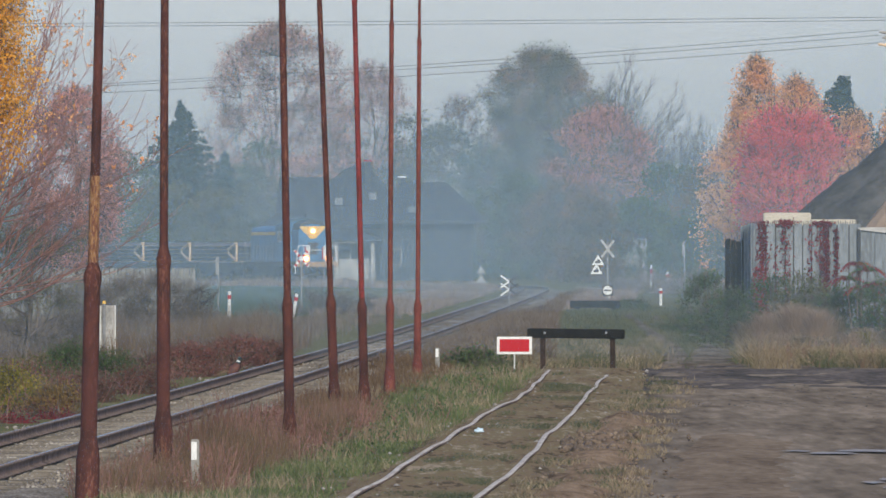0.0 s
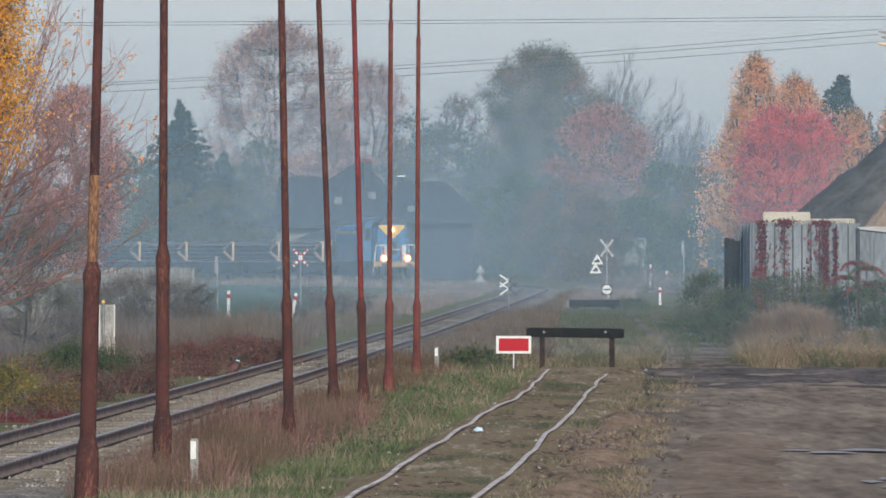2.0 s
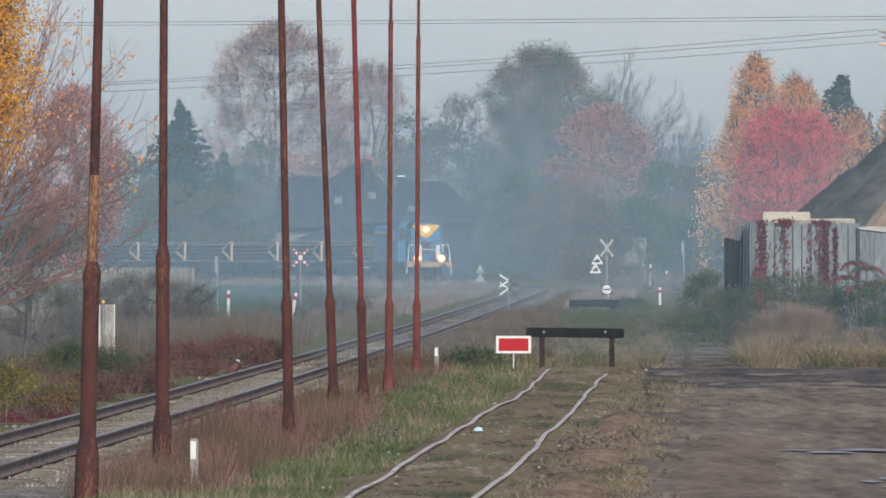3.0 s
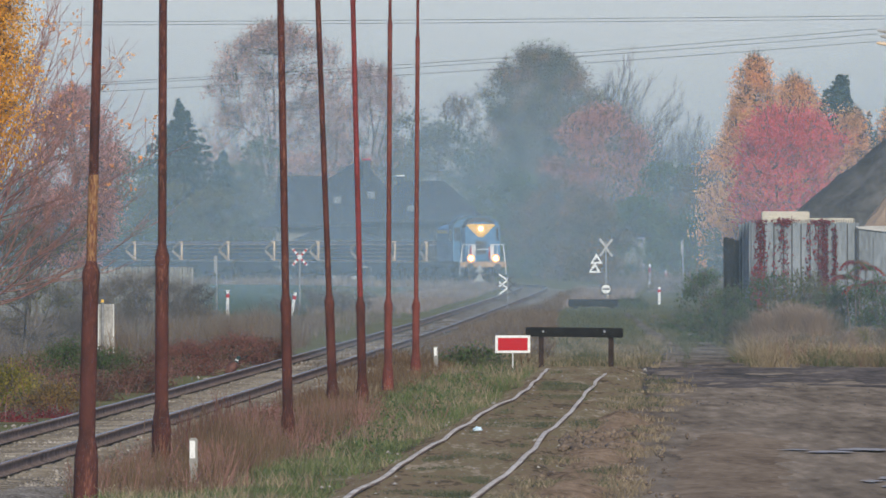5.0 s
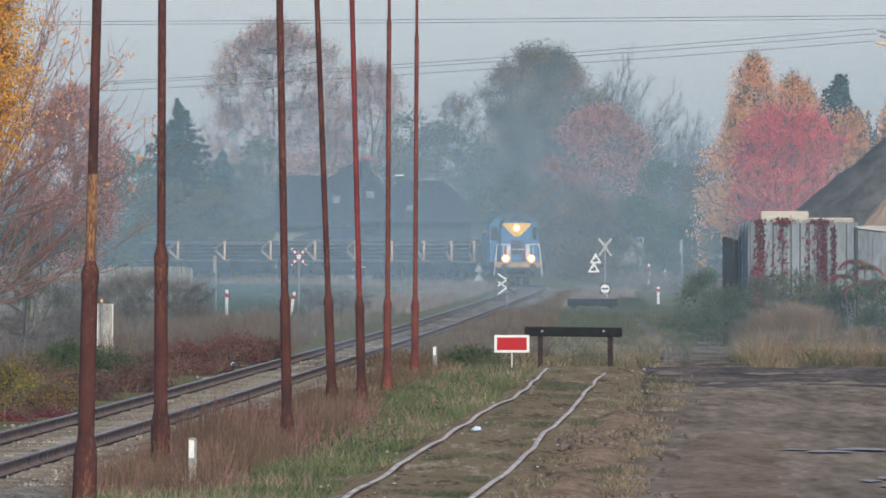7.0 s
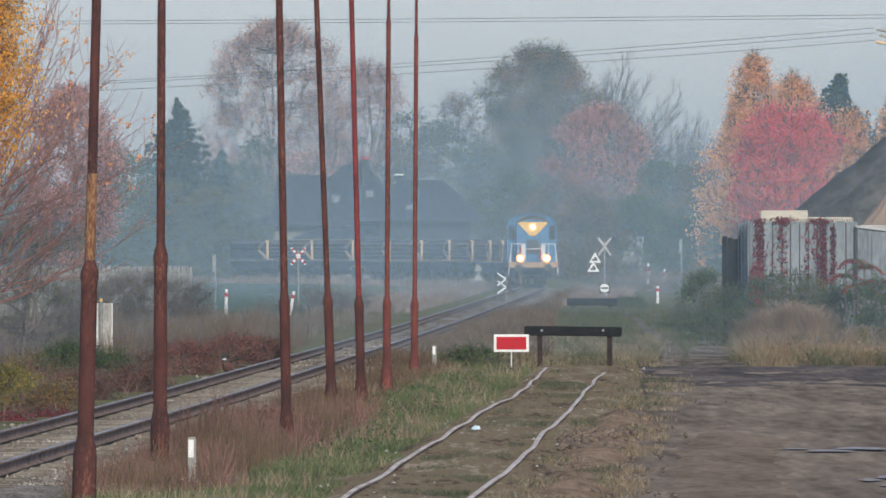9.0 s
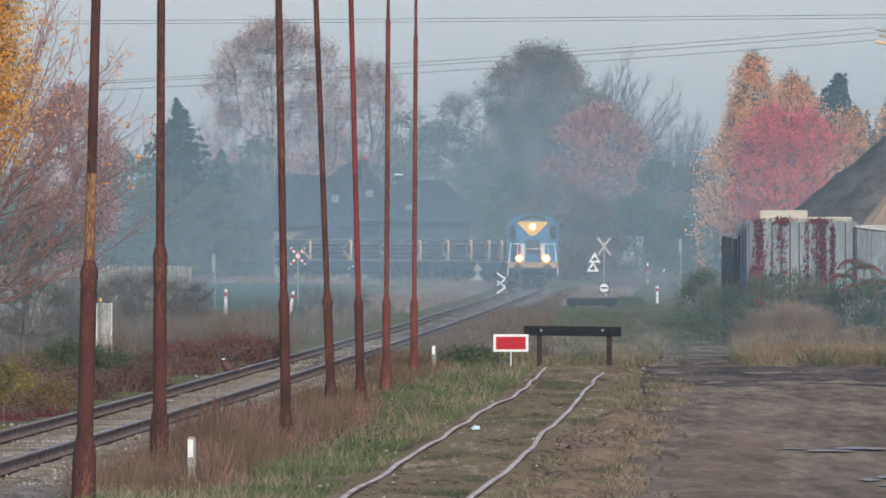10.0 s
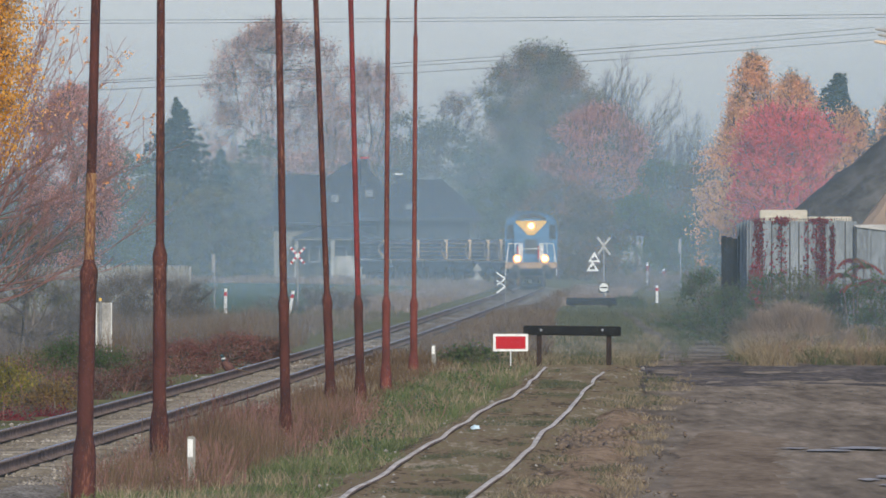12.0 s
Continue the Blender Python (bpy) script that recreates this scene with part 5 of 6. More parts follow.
for i in range(17):
    tree("hedge_tree", "low dense misty hedge tree closing the distance", -46 + i * 5.6, 1375 + 6 * (i % 3), 6.2 + 1.1 * math.sin(i * 2.3), 3.8, 300 + i, ("green", "olive", "rust")[i % 3], 50, 50, 0.4, 0.02, "oval", 0.0, twigs=1, spread=0.9)


# ---- upright sheets across the view, with haze put into their colour ----
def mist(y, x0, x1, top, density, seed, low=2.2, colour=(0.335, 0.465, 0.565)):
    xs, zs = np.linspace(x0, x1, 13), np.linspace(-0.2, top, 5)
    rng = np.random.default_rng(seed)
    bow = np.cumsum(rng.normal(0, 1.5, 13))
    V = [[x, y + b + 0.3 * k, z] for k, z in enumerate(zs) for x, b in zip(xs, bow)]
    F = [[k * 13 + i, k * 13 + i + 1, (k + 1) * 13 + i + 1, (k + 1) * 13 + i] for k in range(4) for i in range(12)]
    ob = np_mesh("haze_sheet", V, F, haze_sheet_mat("mist", density, top, colour, low), None, True)
    tagged(ob, "upright see-through sheet with haze put into its bluish colour", "mist", "mist banks", "stuff")


# the nearest sheet is added to lift the foreground's dark tones
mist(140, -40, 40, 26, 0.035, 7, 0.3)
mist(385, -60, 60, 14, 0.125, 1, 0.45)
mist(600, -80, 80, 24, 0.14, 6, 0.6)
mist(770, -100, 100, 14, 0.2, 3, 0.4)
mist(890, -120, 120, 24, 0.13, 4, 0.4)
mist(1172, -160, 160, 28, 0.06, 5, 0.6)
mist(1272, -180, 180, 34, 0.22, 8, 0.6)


# ---- near trees and shrubs ----
tree("birch_tree", "weeping birch in golden autumn leaf beside the line", -9.25, 300, 12.5, 1.1, 31, "birch", 330, 190, 0.06, 0.43, "broad", 0.0, twigs=5, hang=1.3, spread=0.42, twig_r=0.005, limb=0.5)
fan_tree("cherry_tree", "leafless reddish-twigged tree with last orange leaves", -11.2, 380, 8.6, 32, 58, 0.05, 1.3, 4, TWIG_RED, 1.25, "orange",
         lambda t, rng: t[2] > 5.6 and rng.uniform() < 0.2 or t[2] > 3.9 and t[0] > 2.4 and rng.uniform() < 0.1)
tree("shrub", "dense olive shrub with bare lower stems", -10.629, 400, 3.586, 1.714, 33, "olive", 60, 45, 0.07, 0.45, "oval", 0.2, twigs=10, spread=0.4, category="shrub", twig_r=0.007)
tree("shrub", "grey leafless thicket of fine stems", -11.119, 430, 2.324, 1.996, 34, "grey", 90, 12, 0.05, 0.05, "oval", 0.3, twigs=14, spread=0.4, category="shrub", twig_r=0.006)
tree("shrub", "grey-brown leafless bush before the concrete fence", -10.5, 560, 1.9, 2.0, 35, "grey", 110, 50, 0.07, 0.02, "oval", 0.2, twigs=14, spread=0.4, category="shrub", twig_r=0.008)
tree("shrub", "grey-brown leafless bush by the guard posts", -4.964, 665, 1.052, 2.057, 36, "grey", 70, 25, 0.08, 0.02, "oval", 0.2, twigs=12, spread=0.4, category="shrub", twig_r=0.009)
for px, d, top, hw, leaf, seed, lab in ((7.738, 470, 2.35, 0.705, "green", 41, "dark green elder shrub at the yard's edge"), (8.2, 444, 1.9, 0.786, "green", 42, "dark green shrub before the timber gate"),
                                       (9.2, 442, 2.25, 0.943, "green", 43, "dull green shrub before the shed wall"), (10.0, 440, 2.3, 0.779, "olive", 44, "olive shrub before the shed wall"),
                                       (11.0, 436, 1.95, 0.771, "green", 45, "dark green shrub under the sumac"), (11.917, 430, 2.201, 0.614, "green", 46, "dark green shrub by the lean-to"),
                                       (8.469, 520, 0.79, 1.114, "green", 47, "low green shrub at the path"), (0.611, 372, 0.622, 0.558, "green", 48, "low green bush in the verge"),
                                       (8.18, 692, 0.677, 0.643, "green", 49, "green bush beside the timber barrier")):
    tree("shrub", lab, px, d, top, hw, seed, leaf, 60, 60, 0.075, 0.05, "oval", 0.0, twigs=6, spread=0.26, category="shrub", twig_r=0.006)
for px, d, top, hw, leaf, seed, lab in (
        (-7.6, 279, 1.02, 0.55, "yellowgreen", 81, "yellow-green weeds beside the ballast"), (-6.72, 273, 0.72, 0.42, "ochre", 82, "ochre goldenrod gone to seed"),
        (-6.55, 268, 0.28, 0.3, "ivy", 83, "low crimson creeping weed"), (-7.25, 262, 0.3, 0.36, "ivy", 84, "low wine-red creeping weed"),
        (-7.8, 330, 1.12, 0.65, "green", 85, "dark green bramble bush beyond the track"), (-6.95, 325, 0.98, 0.6, "green", 86, "dull green bramble bush beyond the track"),
        (-6.75, 296, 0.68, 0.5, "bramble", 87, "low bramble bush turning red"), (-6.1, 312, 0.72, 0.6, "bramble", 88, "spreading bramble bush turning red"),
        (-5.75, 352, 1.0, 0.6, "winered", 89, "wine-red bramble bush beyond the track"), (-4.95, 372, 1.05, 0.72, "winered", 90, "large wine-red bramble bush beyond the track"),
        (-4.25, 384, 0.8, 0.45, "bramble", 91, "small bramble bush with dull red leaves"), (-6.45, 345, 0.75, 0.6, "bramble", 92, "low tangled bramble bush"),
        (12.1, 922, 1.3, 2.2, "paleheath", 93, "dull russet heath bush in mist"), (14.6, 925, 1.1, 1.9, "paleheath", 94, "dull russet heath bush in mist")):
    tree("shrub", lab, px, d, top, hw, seed, leaf, 70, 85, 0.045 if d < 500 else 0.1, 0.03, "oval", 0.0, twigs=5, spread=0.2 if d < 500 else 0.5, category="shrub", twig_r=0.004)


def tussock(x, y, h, n, reach, leaf, seed, label):
    """Dry grass that springs from one root and arches over on all sides."""
    rng = np.random.default_rng(seed)
    t = rng.uniform(0, 2 * math.pi, n)
    L = h * rng.uniform(0.55, 1.15, n)
    out = reach * rng.uniform(0.1, 1.0, n) ** 0.7
    d = np.stack([np.cos(t), np.sin(t)], 1)
    o = np.stack([0.18 * reach * rng.normal(0, 1, n), 0.18 * reach * rng.normal(0, 1, n), np.full(n, -0.03)], 1)
    w = np.stack([-d[:, 1], d[:, 0], np.zeros(n)], 1) * 0.005
    V = []
    for u, k in ((0.0, 1.0), (0.35, 0.9), (0.7, 0.7), (1.0, 0.2)):
        c = o + np.stack([d[:, 0] * out * u ** 1.6, d[:, 1] * out * u ** 1.6, L * (1.35 * u - 0.55 * u ** 2.5)], 1)
        V += [c - w * k, c + w * k]
    V = np.stack(V, 1).reshape(-1, 3)
    k = (np.arange(n) * 8)[:, None]
    F = np.concatenate([k + np.array([[a, a + 1, a + 3, a + 2]]) for a in (0, 2, 4)])
    e = thing("grass_tussock", label, "grass", pose(x, y, 0), "dry tussocks by the shed")
    tagged(np_mesh("blades", V, F, LEAF[leaf], e), "", "", "", "stuff")


for k, (x, y, h, n, reach, leaf) in enumerate((
        (8.25, 432, 1.0, 900, 0.63, "straw"), (8.75, 427, 1.35, 1320, 0.86, "tan"), (9.35, 424, 1.6, 1560, 0.92, "tan"), (9.9, 420, 1.45, 1320, 0.80, "tan"), (10.35, 425, 1.2, 960, 0.69, "straw"),
        (8.5, 408, 0.75, 780, 0.57, "tan"), (9.1, 402, 0.75, 900, 0.57, "straw"), (9.7, 400, 0.7, 780, 0.57, "straw"), (10.3, 402, 0.85, 840, 0.57, "tan"), (10.8, 406, 0.95, 960, 0.57, "tan"), (11.3, 400, 0.9, 900, 0.57, "straw"),
        (9.4, 390, 0.5, 540, 0.46, "fargrass"), (10.1, 388, 0.5, 540, 0.46, "straw"), (10.75, 386, 0.5, 540, 0.52, "tan"), (8.8, 392, 0.45, 540, 0.46, "fargrass"))):
    tussock(x, y, h, n, reach, leaf, 500 + k, {"straw": "arching tussock of pale straw grass", "tan": "tall tussock of tan-brown dead grass", "fargrass": "low tussock of dull green grass"}[leaf])


def sumac():
    """Bare stems topped by whorls of long drooping leaves, each of many paired leaflets."""
    rng = np.random.default_rng(50)
    e = thing("sumac", "sumac shrub with drooping red and orange leaves", "shrub", pose(11.383, 434, 0))
    segs, sides = [], {"ivy": [], "ember": [], "green": []}
    for sx, top in ((-0.38, 2.05), (-0.1, 2.45), (0.22, 2.3), (0.5, 1.9), (0.05, 1.8)):
        segs.append([sx * 0.4, 0, 0, sx, 0, top, 0.03, 0.015])
        for a in np.linspace(0, 2 * math.pi, 11)[:-1] + rng.uniform(0, 0.6):
            L, kind = rng.uniform(0.4, 0.62), rng.choice(["ivy", "ivy", "ember", "green"])
            prev = np.array([sx, 0, top])
            for i in range(9):
                u = (i + 1) / 9
                c = np.array([sx + math.cos(a) * L * u, math.sin(a) * L * u, top + 0.22 * u - 0.42 * u * u])
                segs.append([*prev, *c, 0.006, 0.004])
                side = np.array([-math.sin(a), math.cos(a), 0])
                for q in (-1, 1):
                    tip = c + side * q * 0.06 * (1.2 - 0.6 * u) + np.array([0, 0, -0.13 * (1.15 - 0.5 * u)])
                    wide = np.array([math.cos(a), math.sin(a), 0]) * 0.02
                    sides[kind].append([c, (c + tip) / 2 + wide, tip, (c + tip) / 2 - wide])
                prev = c
    V, F = sticks(segs, 4)
    np_mesh("stem", V, F, BARK, e)
    for kind, q in sides.items():
        V = np.array(q).reshape(-1, 3)
        tagged(np_mesh("leaves", V, np.arange(len(V)).reshape(-1, 4), LEAF[kind], e), {"ivy": "crimson leaflets", "ember": "orange leaflets", "green": "green leaflets"}[kind])


sumac()
tree("shrub", "small yellow-leaved weed before the shed", 10.75, 405, 0.95, 0.16, 58, "yellowgreen", 24, 40, 0.06, 0.5, "oval", 0.0, twigs=3, spread=0.14, category="shrub", twig_r=0.005)


# ---- grass, weeds and brambles ----
def stuff(name, label, category, V, F, leaf):
    return tagged(np_mesh(name, V, F, LEAF[leaf]), label, category, "", "stuff")


def patchy(rng, n, y0, y1, left, right, grain=0.35, cut=0.0, near=1.0):
    """Points between two lines along the way ahead, in patches, denser towards the near end."""
    y = y0 + (y1 - y0) * rng.uniform(0, 1, n) ** near
    x = left(y) + (right(y) - left(y)) * rng.uniform(0, 1, n)
    k = np.array([noise.noise((a * grain * 2, b * grain * 0.5, 3.7)) for a, b in zip(x, y)])
    # ragged, thinning borders
    u, v = (x - left(y)) / (right(y) - left(y)), (y - y0) / (y1 - y0)
    edge = np.minimum(np.minimum(u, 1 - u) / 0.16, np.minimum(v, 1 - v) / 0.12 + (v < 0.5) * (y0 < 190))
    if y0 > 300:
        edge = np.where(y < y0 + 26 * np.array([0.35 + noise.noise((a * 0.9, 0.3, y0)) for a in x]), 0.0, edge)
    keep = (k > cut) & (np.clip(edge, 0, 1) * (0.75 + 1.2 * k) > rng.uniform(0, 0.8, n))
    return np.stack([x, y], 1)[keep]


def turf(name, label, leaf, n, y0, y1, left, right, h, w, lean=0.3, cut=-0.1, seed=1, near=1.6, category="grass", z=0.0, clump=0.0):
    rng = np.random.default_rng(seed)
    P = patchy(rng, n, y0, y1, left, right, cut=cut, near=near)
    if clump:
        own = np.repeat(rng.uniform(0.45, 1.35, len(P)), 7)
        P = np.repeat(P, 7, 0)
        P = P + rng.normal(0, clump, P.shape)
    # wheels keep two ruts of the lane bare
    mid = np.interp(P[:, 1], [360, 440, 520, 640], [5.8, 7.0, 7.3, 7.9])
    rut = (np.abs(np.abs(P[:, 0] - mid) - 0.62) < 0.27) & (P[:, 1] > 360) & (P[:, 1] < 640)
    stay = ~rut | (rng.uniform(0, 1, len(P)) < 0.08)
    P = P[stay]
    if clump:
        own = own[stay]
    tall = np.array([0.95 + 0.9 * noise.noise((a * 0.7, b * 0.11, seed)) for a, b in P])
    V, F = blades(rng, P, z, h * np.clip(tall, 0.35, 1.7) * (own if clump else 1.0), w, lean)
    return stuff(name, label, category, V, F, leaf)


turf("verge_grass", "green grass between main track and siding", "grass", 52000, 165, 372, lambda y: line_x(y) + 2.5, lambda y: sid_x(y) - 0.08, 0.13, 0.011, 0.5, -0.35, 1)
turf("verge_straw", "dry straw among the verge grass", "straw", 15000, 165, 372, lambda y: line_x(y) + 2.3, lambda y: sid_x(y) - 0.1, 0.22, 0.008, 0.4, 0.0, 2)
turf("brown_weeds", "tall dead brown weeds around the masts", "brown", 3000, 181, 268, lambda y: line_x(y) + 2.2, lambda y: line_x(y) + 3.9, 0.42, 0.004, 0.16, -0.2, 3, 1.0, "weeds", 0.0, 0.06)
turf("brown_weeds", "dead brown weeds thinning along the masts", "brown", 2600, 255, 372, lambda y: line_x(y) + 2.0, lambda y: line_x(y) + 3.4, 0.24, 0.009, 0.25, -0.2, 4, 1.0, "weeds", 0.0, 0.08)
turf("tan_weeds", "tall rusty dead weeds round the masts", "brown", 900, 181, 262, lambda y: line_x(y) + 2.2, lambda y: line_x(y) + 4.1, 0.5, 0.004, 0.2, -0.15, 21, 1.0, "weeds", 0.0, 0.07)
turf("wine_weeds", "wine-red weeds beside the ballast", "bramble", 900, 200, 285, lambda y: line_x(y) + 1.9, lambda y: line_x(y) + 3.0, 0.4, 0.008, 0.22, -0.1, 5, 1.0, "weeds", 0.0, 0.07)
turf("siding_grass", "thin green grass between the siding rails", "fargrass", 40000, 165, 360, lambda y: sid_x(y) + 0.12, lambda y: sid_x(y) + 1.35, 0.075, 0.008, 0.6, 0.0, 6, z=0.08)
turf("siding_straw", "thin dry grass along the siding", "straw", 18000, 165, 362, lambda y: sid_x(y) + 0.1, lambda y: sid_x(y) + 2.5, 0.06, 0.008, 0.6, 0.12, 7, z=0.05)
turf("bank_straw", "sparse dry grass on the soil bank", "straw", 14000, 165, 340, lambda y: sid_x(y) + 1.55, lambda y: sid_x(y) + 3.3, 0.09, 0.008, 0.6, 0.0, 24, z=0.06)
turf("bank_grass", "sparse dull grass on the soil bank", "fargrass", 12000, 165, 345, lambda y: sid_x(y) + 1.5, lambda y: sid_x(y) + 2.9, 0.09, 0.008, 0.6, 0.05, 25, z=0.06)
turf("far_straw", "pale dry grass behind the buffer stop", "straw", 30000, 360, 480, lambda y: line_x(y) + 2.4, lambda y: y * 14.857 / 1000, 0.2, 0.01, 0.5, -0.1, 8, 1.2)
turf("far_mixed", "dull green grass behind the buffer stop", "fargrass", 22000, 360, 480, lambda y: line_x(y) + 2.4, lambda y: y * 15.929 / 1000, 0.2, 0.01, 0.5, -0.1, 28, 1.2)
turf("far_green", "dull green grass along the far path", "fargrass", 26000, 420, 720, lambda y: y * 7.0 / 1000, lambda y: y * 19.5 / 1000, 0.15, 0.016, 0.5, -0.25, 9, 1.2)
turf("far_heath", "rough russet grass along the main track", "brown", 20000, 370, 900, lambda y: line_x(y) + 2.3, lambda y: np.maximum(line_x(y) + 3.0, y * 7.179 / 1000), 0.34, 0.024, 0.4, -0.2, 10, 1.2)
turf("far_heath", "rough grey-brown grass beyond the main track", "grey", 30000, 340, 620, lambda y: line_x(y) - 16, lambda y: line_x(y) - 2.3, 0.42, 0.011, 0.35, -0.3, 11, 1.2)
turf("track_weeds", "rough brown weeds growing over the ballast edge", "brown", 16000, 318, 700, lambda y: line_x(y) + 0.95, lambda y: line_x(y) + 3.3, 0.26, 0.012, 0.4, -0.25, 29, 1.2)
turf("track_weeds", "thin dry weeds between the main rails", "brown", 2600, 330, 700, lambda y: line_x(y) - 0.6, lambda y: line_x(y) + 0.6, 0.12, 0.012, 0.4, -0.1, 30, 1.2)
turf("far_heath", "tall fuzzy tan weeds on the bank beyond the track", "brown", 3600, 372, 455, lambda y: line_x(y) - 6.2, lambda y: line_x(y) - 2.2, 0.72, 0.007, 0.25, -0.2, 27, 1.0, "weeds", 0.0, 0.1)
turf("far_heath", "russet grass inside the curve of the track", "paleheath", 18000, 640, 980, lambda y: line_x(y) - 7, lambda y: line_x(y) - 2.4, 0.3, 0.022, 0.4, -0.25, 12, 1.0)
turf("far_heath", "russet grass outside the curve of the track", "paleheath", 14000, 680, 960, lambda y: line_x(y) + 2.4, lambda y: line_x(y) + 6, 0.32, 0.022, 0.5, -0.25, 13, 1.0)
turf("far_heath", "tall dull weeds along the foot of the train's embankment", "paleheath", 9000, 955, 1160, lambda y: line_x(y) - 4.5, lambda y: line_x(y) - 1.9, 0.45, 0.04, 0.4, -0.4, 23, 1.0)
turf("shed_straw", "tall dry straw grass before the shed", "straw", 7000, 366, 440, lambda y: y * 18.786 / 1000, lambda y: y * 29.143 / 1000, 0.42, 0.007, 0.8, 0.0, 14, 1.0, "grass", 0.0, 0.12)
turf("shed_green", "green weeds at the yard's far edge", "fargrass", 16000, 364, 440, lambda y: y * 17.536 / 1000, lambda y: y * 29.143 / 1000, 0.3, 0.009, 0.5, -0.15, 15, 1.0)
turf("yard_edge_straw", "dry grass tufts at the yard's far edge", "straw", 5000, 362, 374, lambda y: y * 10.75 / 1000, lambda y: y * 29.143 / 1000, 0.16, 0.012, 0.45, -0.1, 16, 1.0)


def thicket(name, label, leaf, n, y0, y1, left, right, h, size, seed, cut=-0.2):
    """Low arching stems with small leaves, heaped in mounds."""
    rng = np.random.default_rng(seed)
    P = patchy(rng, n, y0, y1, left, right, 0.6, cut, 1.0)
    mound = np.array([0.55 + 0.45 * noise.noise((a * 0.9, b * 0.12, seed)) + 0.25 * noise.noise((a * 2.5, b * 0.5, seed)) for a, b in P])
    z = h * np.clip(mound, 0.08, 1.2) * rng.beta(2.2, 1.0, len(P))
    V, F = leaves(rng, np.stack([P[:, 0], P[:, 1], z + 0.02], 1), 0.05, size)
    ob = stuff(name, label, "thicket", V, F, leaf)
    k = rng.choice(len(P), len(P) // 14)
    a = np.stack([P[k, 0], P[k, 1], np.zeros(len(k))], 1)
    b = a + np.stack([rng.normal(0, 0.15, len(k)), rng.normal(0, 0.2, len(k)), z[k] * 1.15 + 0.1], 1)
    V, F = sticks(np.concatenate([a, b, np.full((len(k), 1), 0.006), np.full((len(k), 1), 0.003)], 1), 3)
    tagged(np_mesh(name + "_stems", V, F, TWIG_RED), "thin arching stems of the " + name.replace("_", " "), "thicket", "", "stuff")


thicket("bramble_thicket", "wine-red bramble thicket along the ballast", "bramble", 60000, 262, 430, lambda y: line_x(y) - 6.5, lambda y: line_x(y) - 1.7, 0.5, 0.045, 61)
thicket("nettle_thicket", "green nettles and brambles beyond the ballast", "olive", 50000, 235, 430, lambda y: line_x(y) - 7.5, lambda y: line_x(y) - 2.3, 0.45, 0.07, 62, 0.0)
thicket("goldenrod_thicket", "yellow-green weeds near the ballast", "yellowgreen", 46000, 203, 300, lambda y: line_x(y) - 6.0, lambda y: line_x(y) - 2.3, 0.8, 0.06, 63, 0.05)
thicket("dead_weeds", "fluffy dead brown weed heads round the masts", "brown", 52000, 181, 266, lambda y: line_x(y) + 2.0, lambda y: line_x(y) + 4.0, 0.52, 0.022, 66, -0.3)
thicket("pale_weeds", "pale dry weed heads in the verge", "straw", 9000, 181, 280, lambda y: line_x(y) + 2.2, lambda y: line_x(y) + 4.3, 0.32, 0.028, 67, -0.1)
thicket("wine_thicket", "low red weeds between track and masts", "bramble", 7000, 205, 300, lambda y: line_x(y) + 2.0, lambda y: line_x(y) + 3.2, 0.42, 0.05, 64, 0.0)
thicket("shed_weeds", "tan weed heads before the shed", "straw", 12000, 368, 432, lambda y: y * 18.429 / 1000, lambda y: y * 29.143 / 1000, 0.75, 0.045, 68, -0.15)
thicket("verge_weeds", "low green weeds round the mast feet", "green", 9000, 200, 372, lambda y: line_x(y) + 3.2, lambda y: sid_x(y) - 0.6, 0.3, 0.05, 65, 0.22)


# ---- stones, clods and rubble ----
def stones(name, label, material, n, y0, y1, left, right, lo, hi, seed, z=0.0, category="stones"):
    rng = np.random.default_rng(seed)
    y = y0 + (y1 - y0) * rng.uniform(0, 1, n) ** 1.4
    q = rng.beta(1.4, 2.2, n) + 0.12 * np.sin(y * 0.21 + seed) + 0.08 * np.sin(y * 0.57)
    x = left(y) + (right(y) - left(y)) * q
    s = rng.uniform(lo, hi, n) ** 1.0
    base = np.array([[1, 0, 0], [-0.9, 0.1, 0.1], [0.1, 1, 0], [0, -0.95, 0.1], [0.1, 0, 0.75], [0, 0.1, -0.7]])
    F0 = np.array([[0, 2, 4], [2, 1, 4], [1, 3, 4], [3, 0, 4], [2, 0, 5], [1, 2, 5], [3, 1, 5], [0, 3, 5]])
    V = base[None] * (1 + rng.normal(0, 0.22, (n, 6, 3)))
    t = rng.uniform(0, 6.28, n)
    c, sn = np.cos(t)[:, None], np.sin(t)[:, None]
    V = np.stack([V[..., 0] * c - V[..., 1] * sn, V[..., 0] * sn + V[..., 1] * c, V[..., 2]], -1) * s[:, None, None]
    V += np.stack([x, y, z + s * 0.3], 1)[:, None]
    F = (np.arange(n) * 6)[:, None, None] + F0[None]
    return tagged(np_mesh(name, V.reshape(-1, 3), F.reshape(-1, 3), material), label, category, "", "stuff")


SANDY = mat("sandy_soil", [(0.13, 0.09, 0.06), (0.25, 0.17, 0.11), (0.33, 0.235, 0.155)], 1.2, 7, 0.95, 0.8, stretch=(1, 0.15, 1), spec=0.0)
SANDY_PALE = mat("packed_tan_soil", [(0.145, 0.108, 0.078), (0.203, 0.152, 0.109), (0.265, 0.202, 0.147)], 0.5, 6, 0.95, 0.8, stretch=(1, 0.12, 1), spec=0.0)
STAIN = mat("coal_stained_mud", [(0.06, 0.055, 0.053), (0.11, 0.095, 0.088), (0.19, 0.155, 0.135)], 0.4, 6, 0.95, 0.8, stretch=(1, 0.12, 1), spec=0.0)
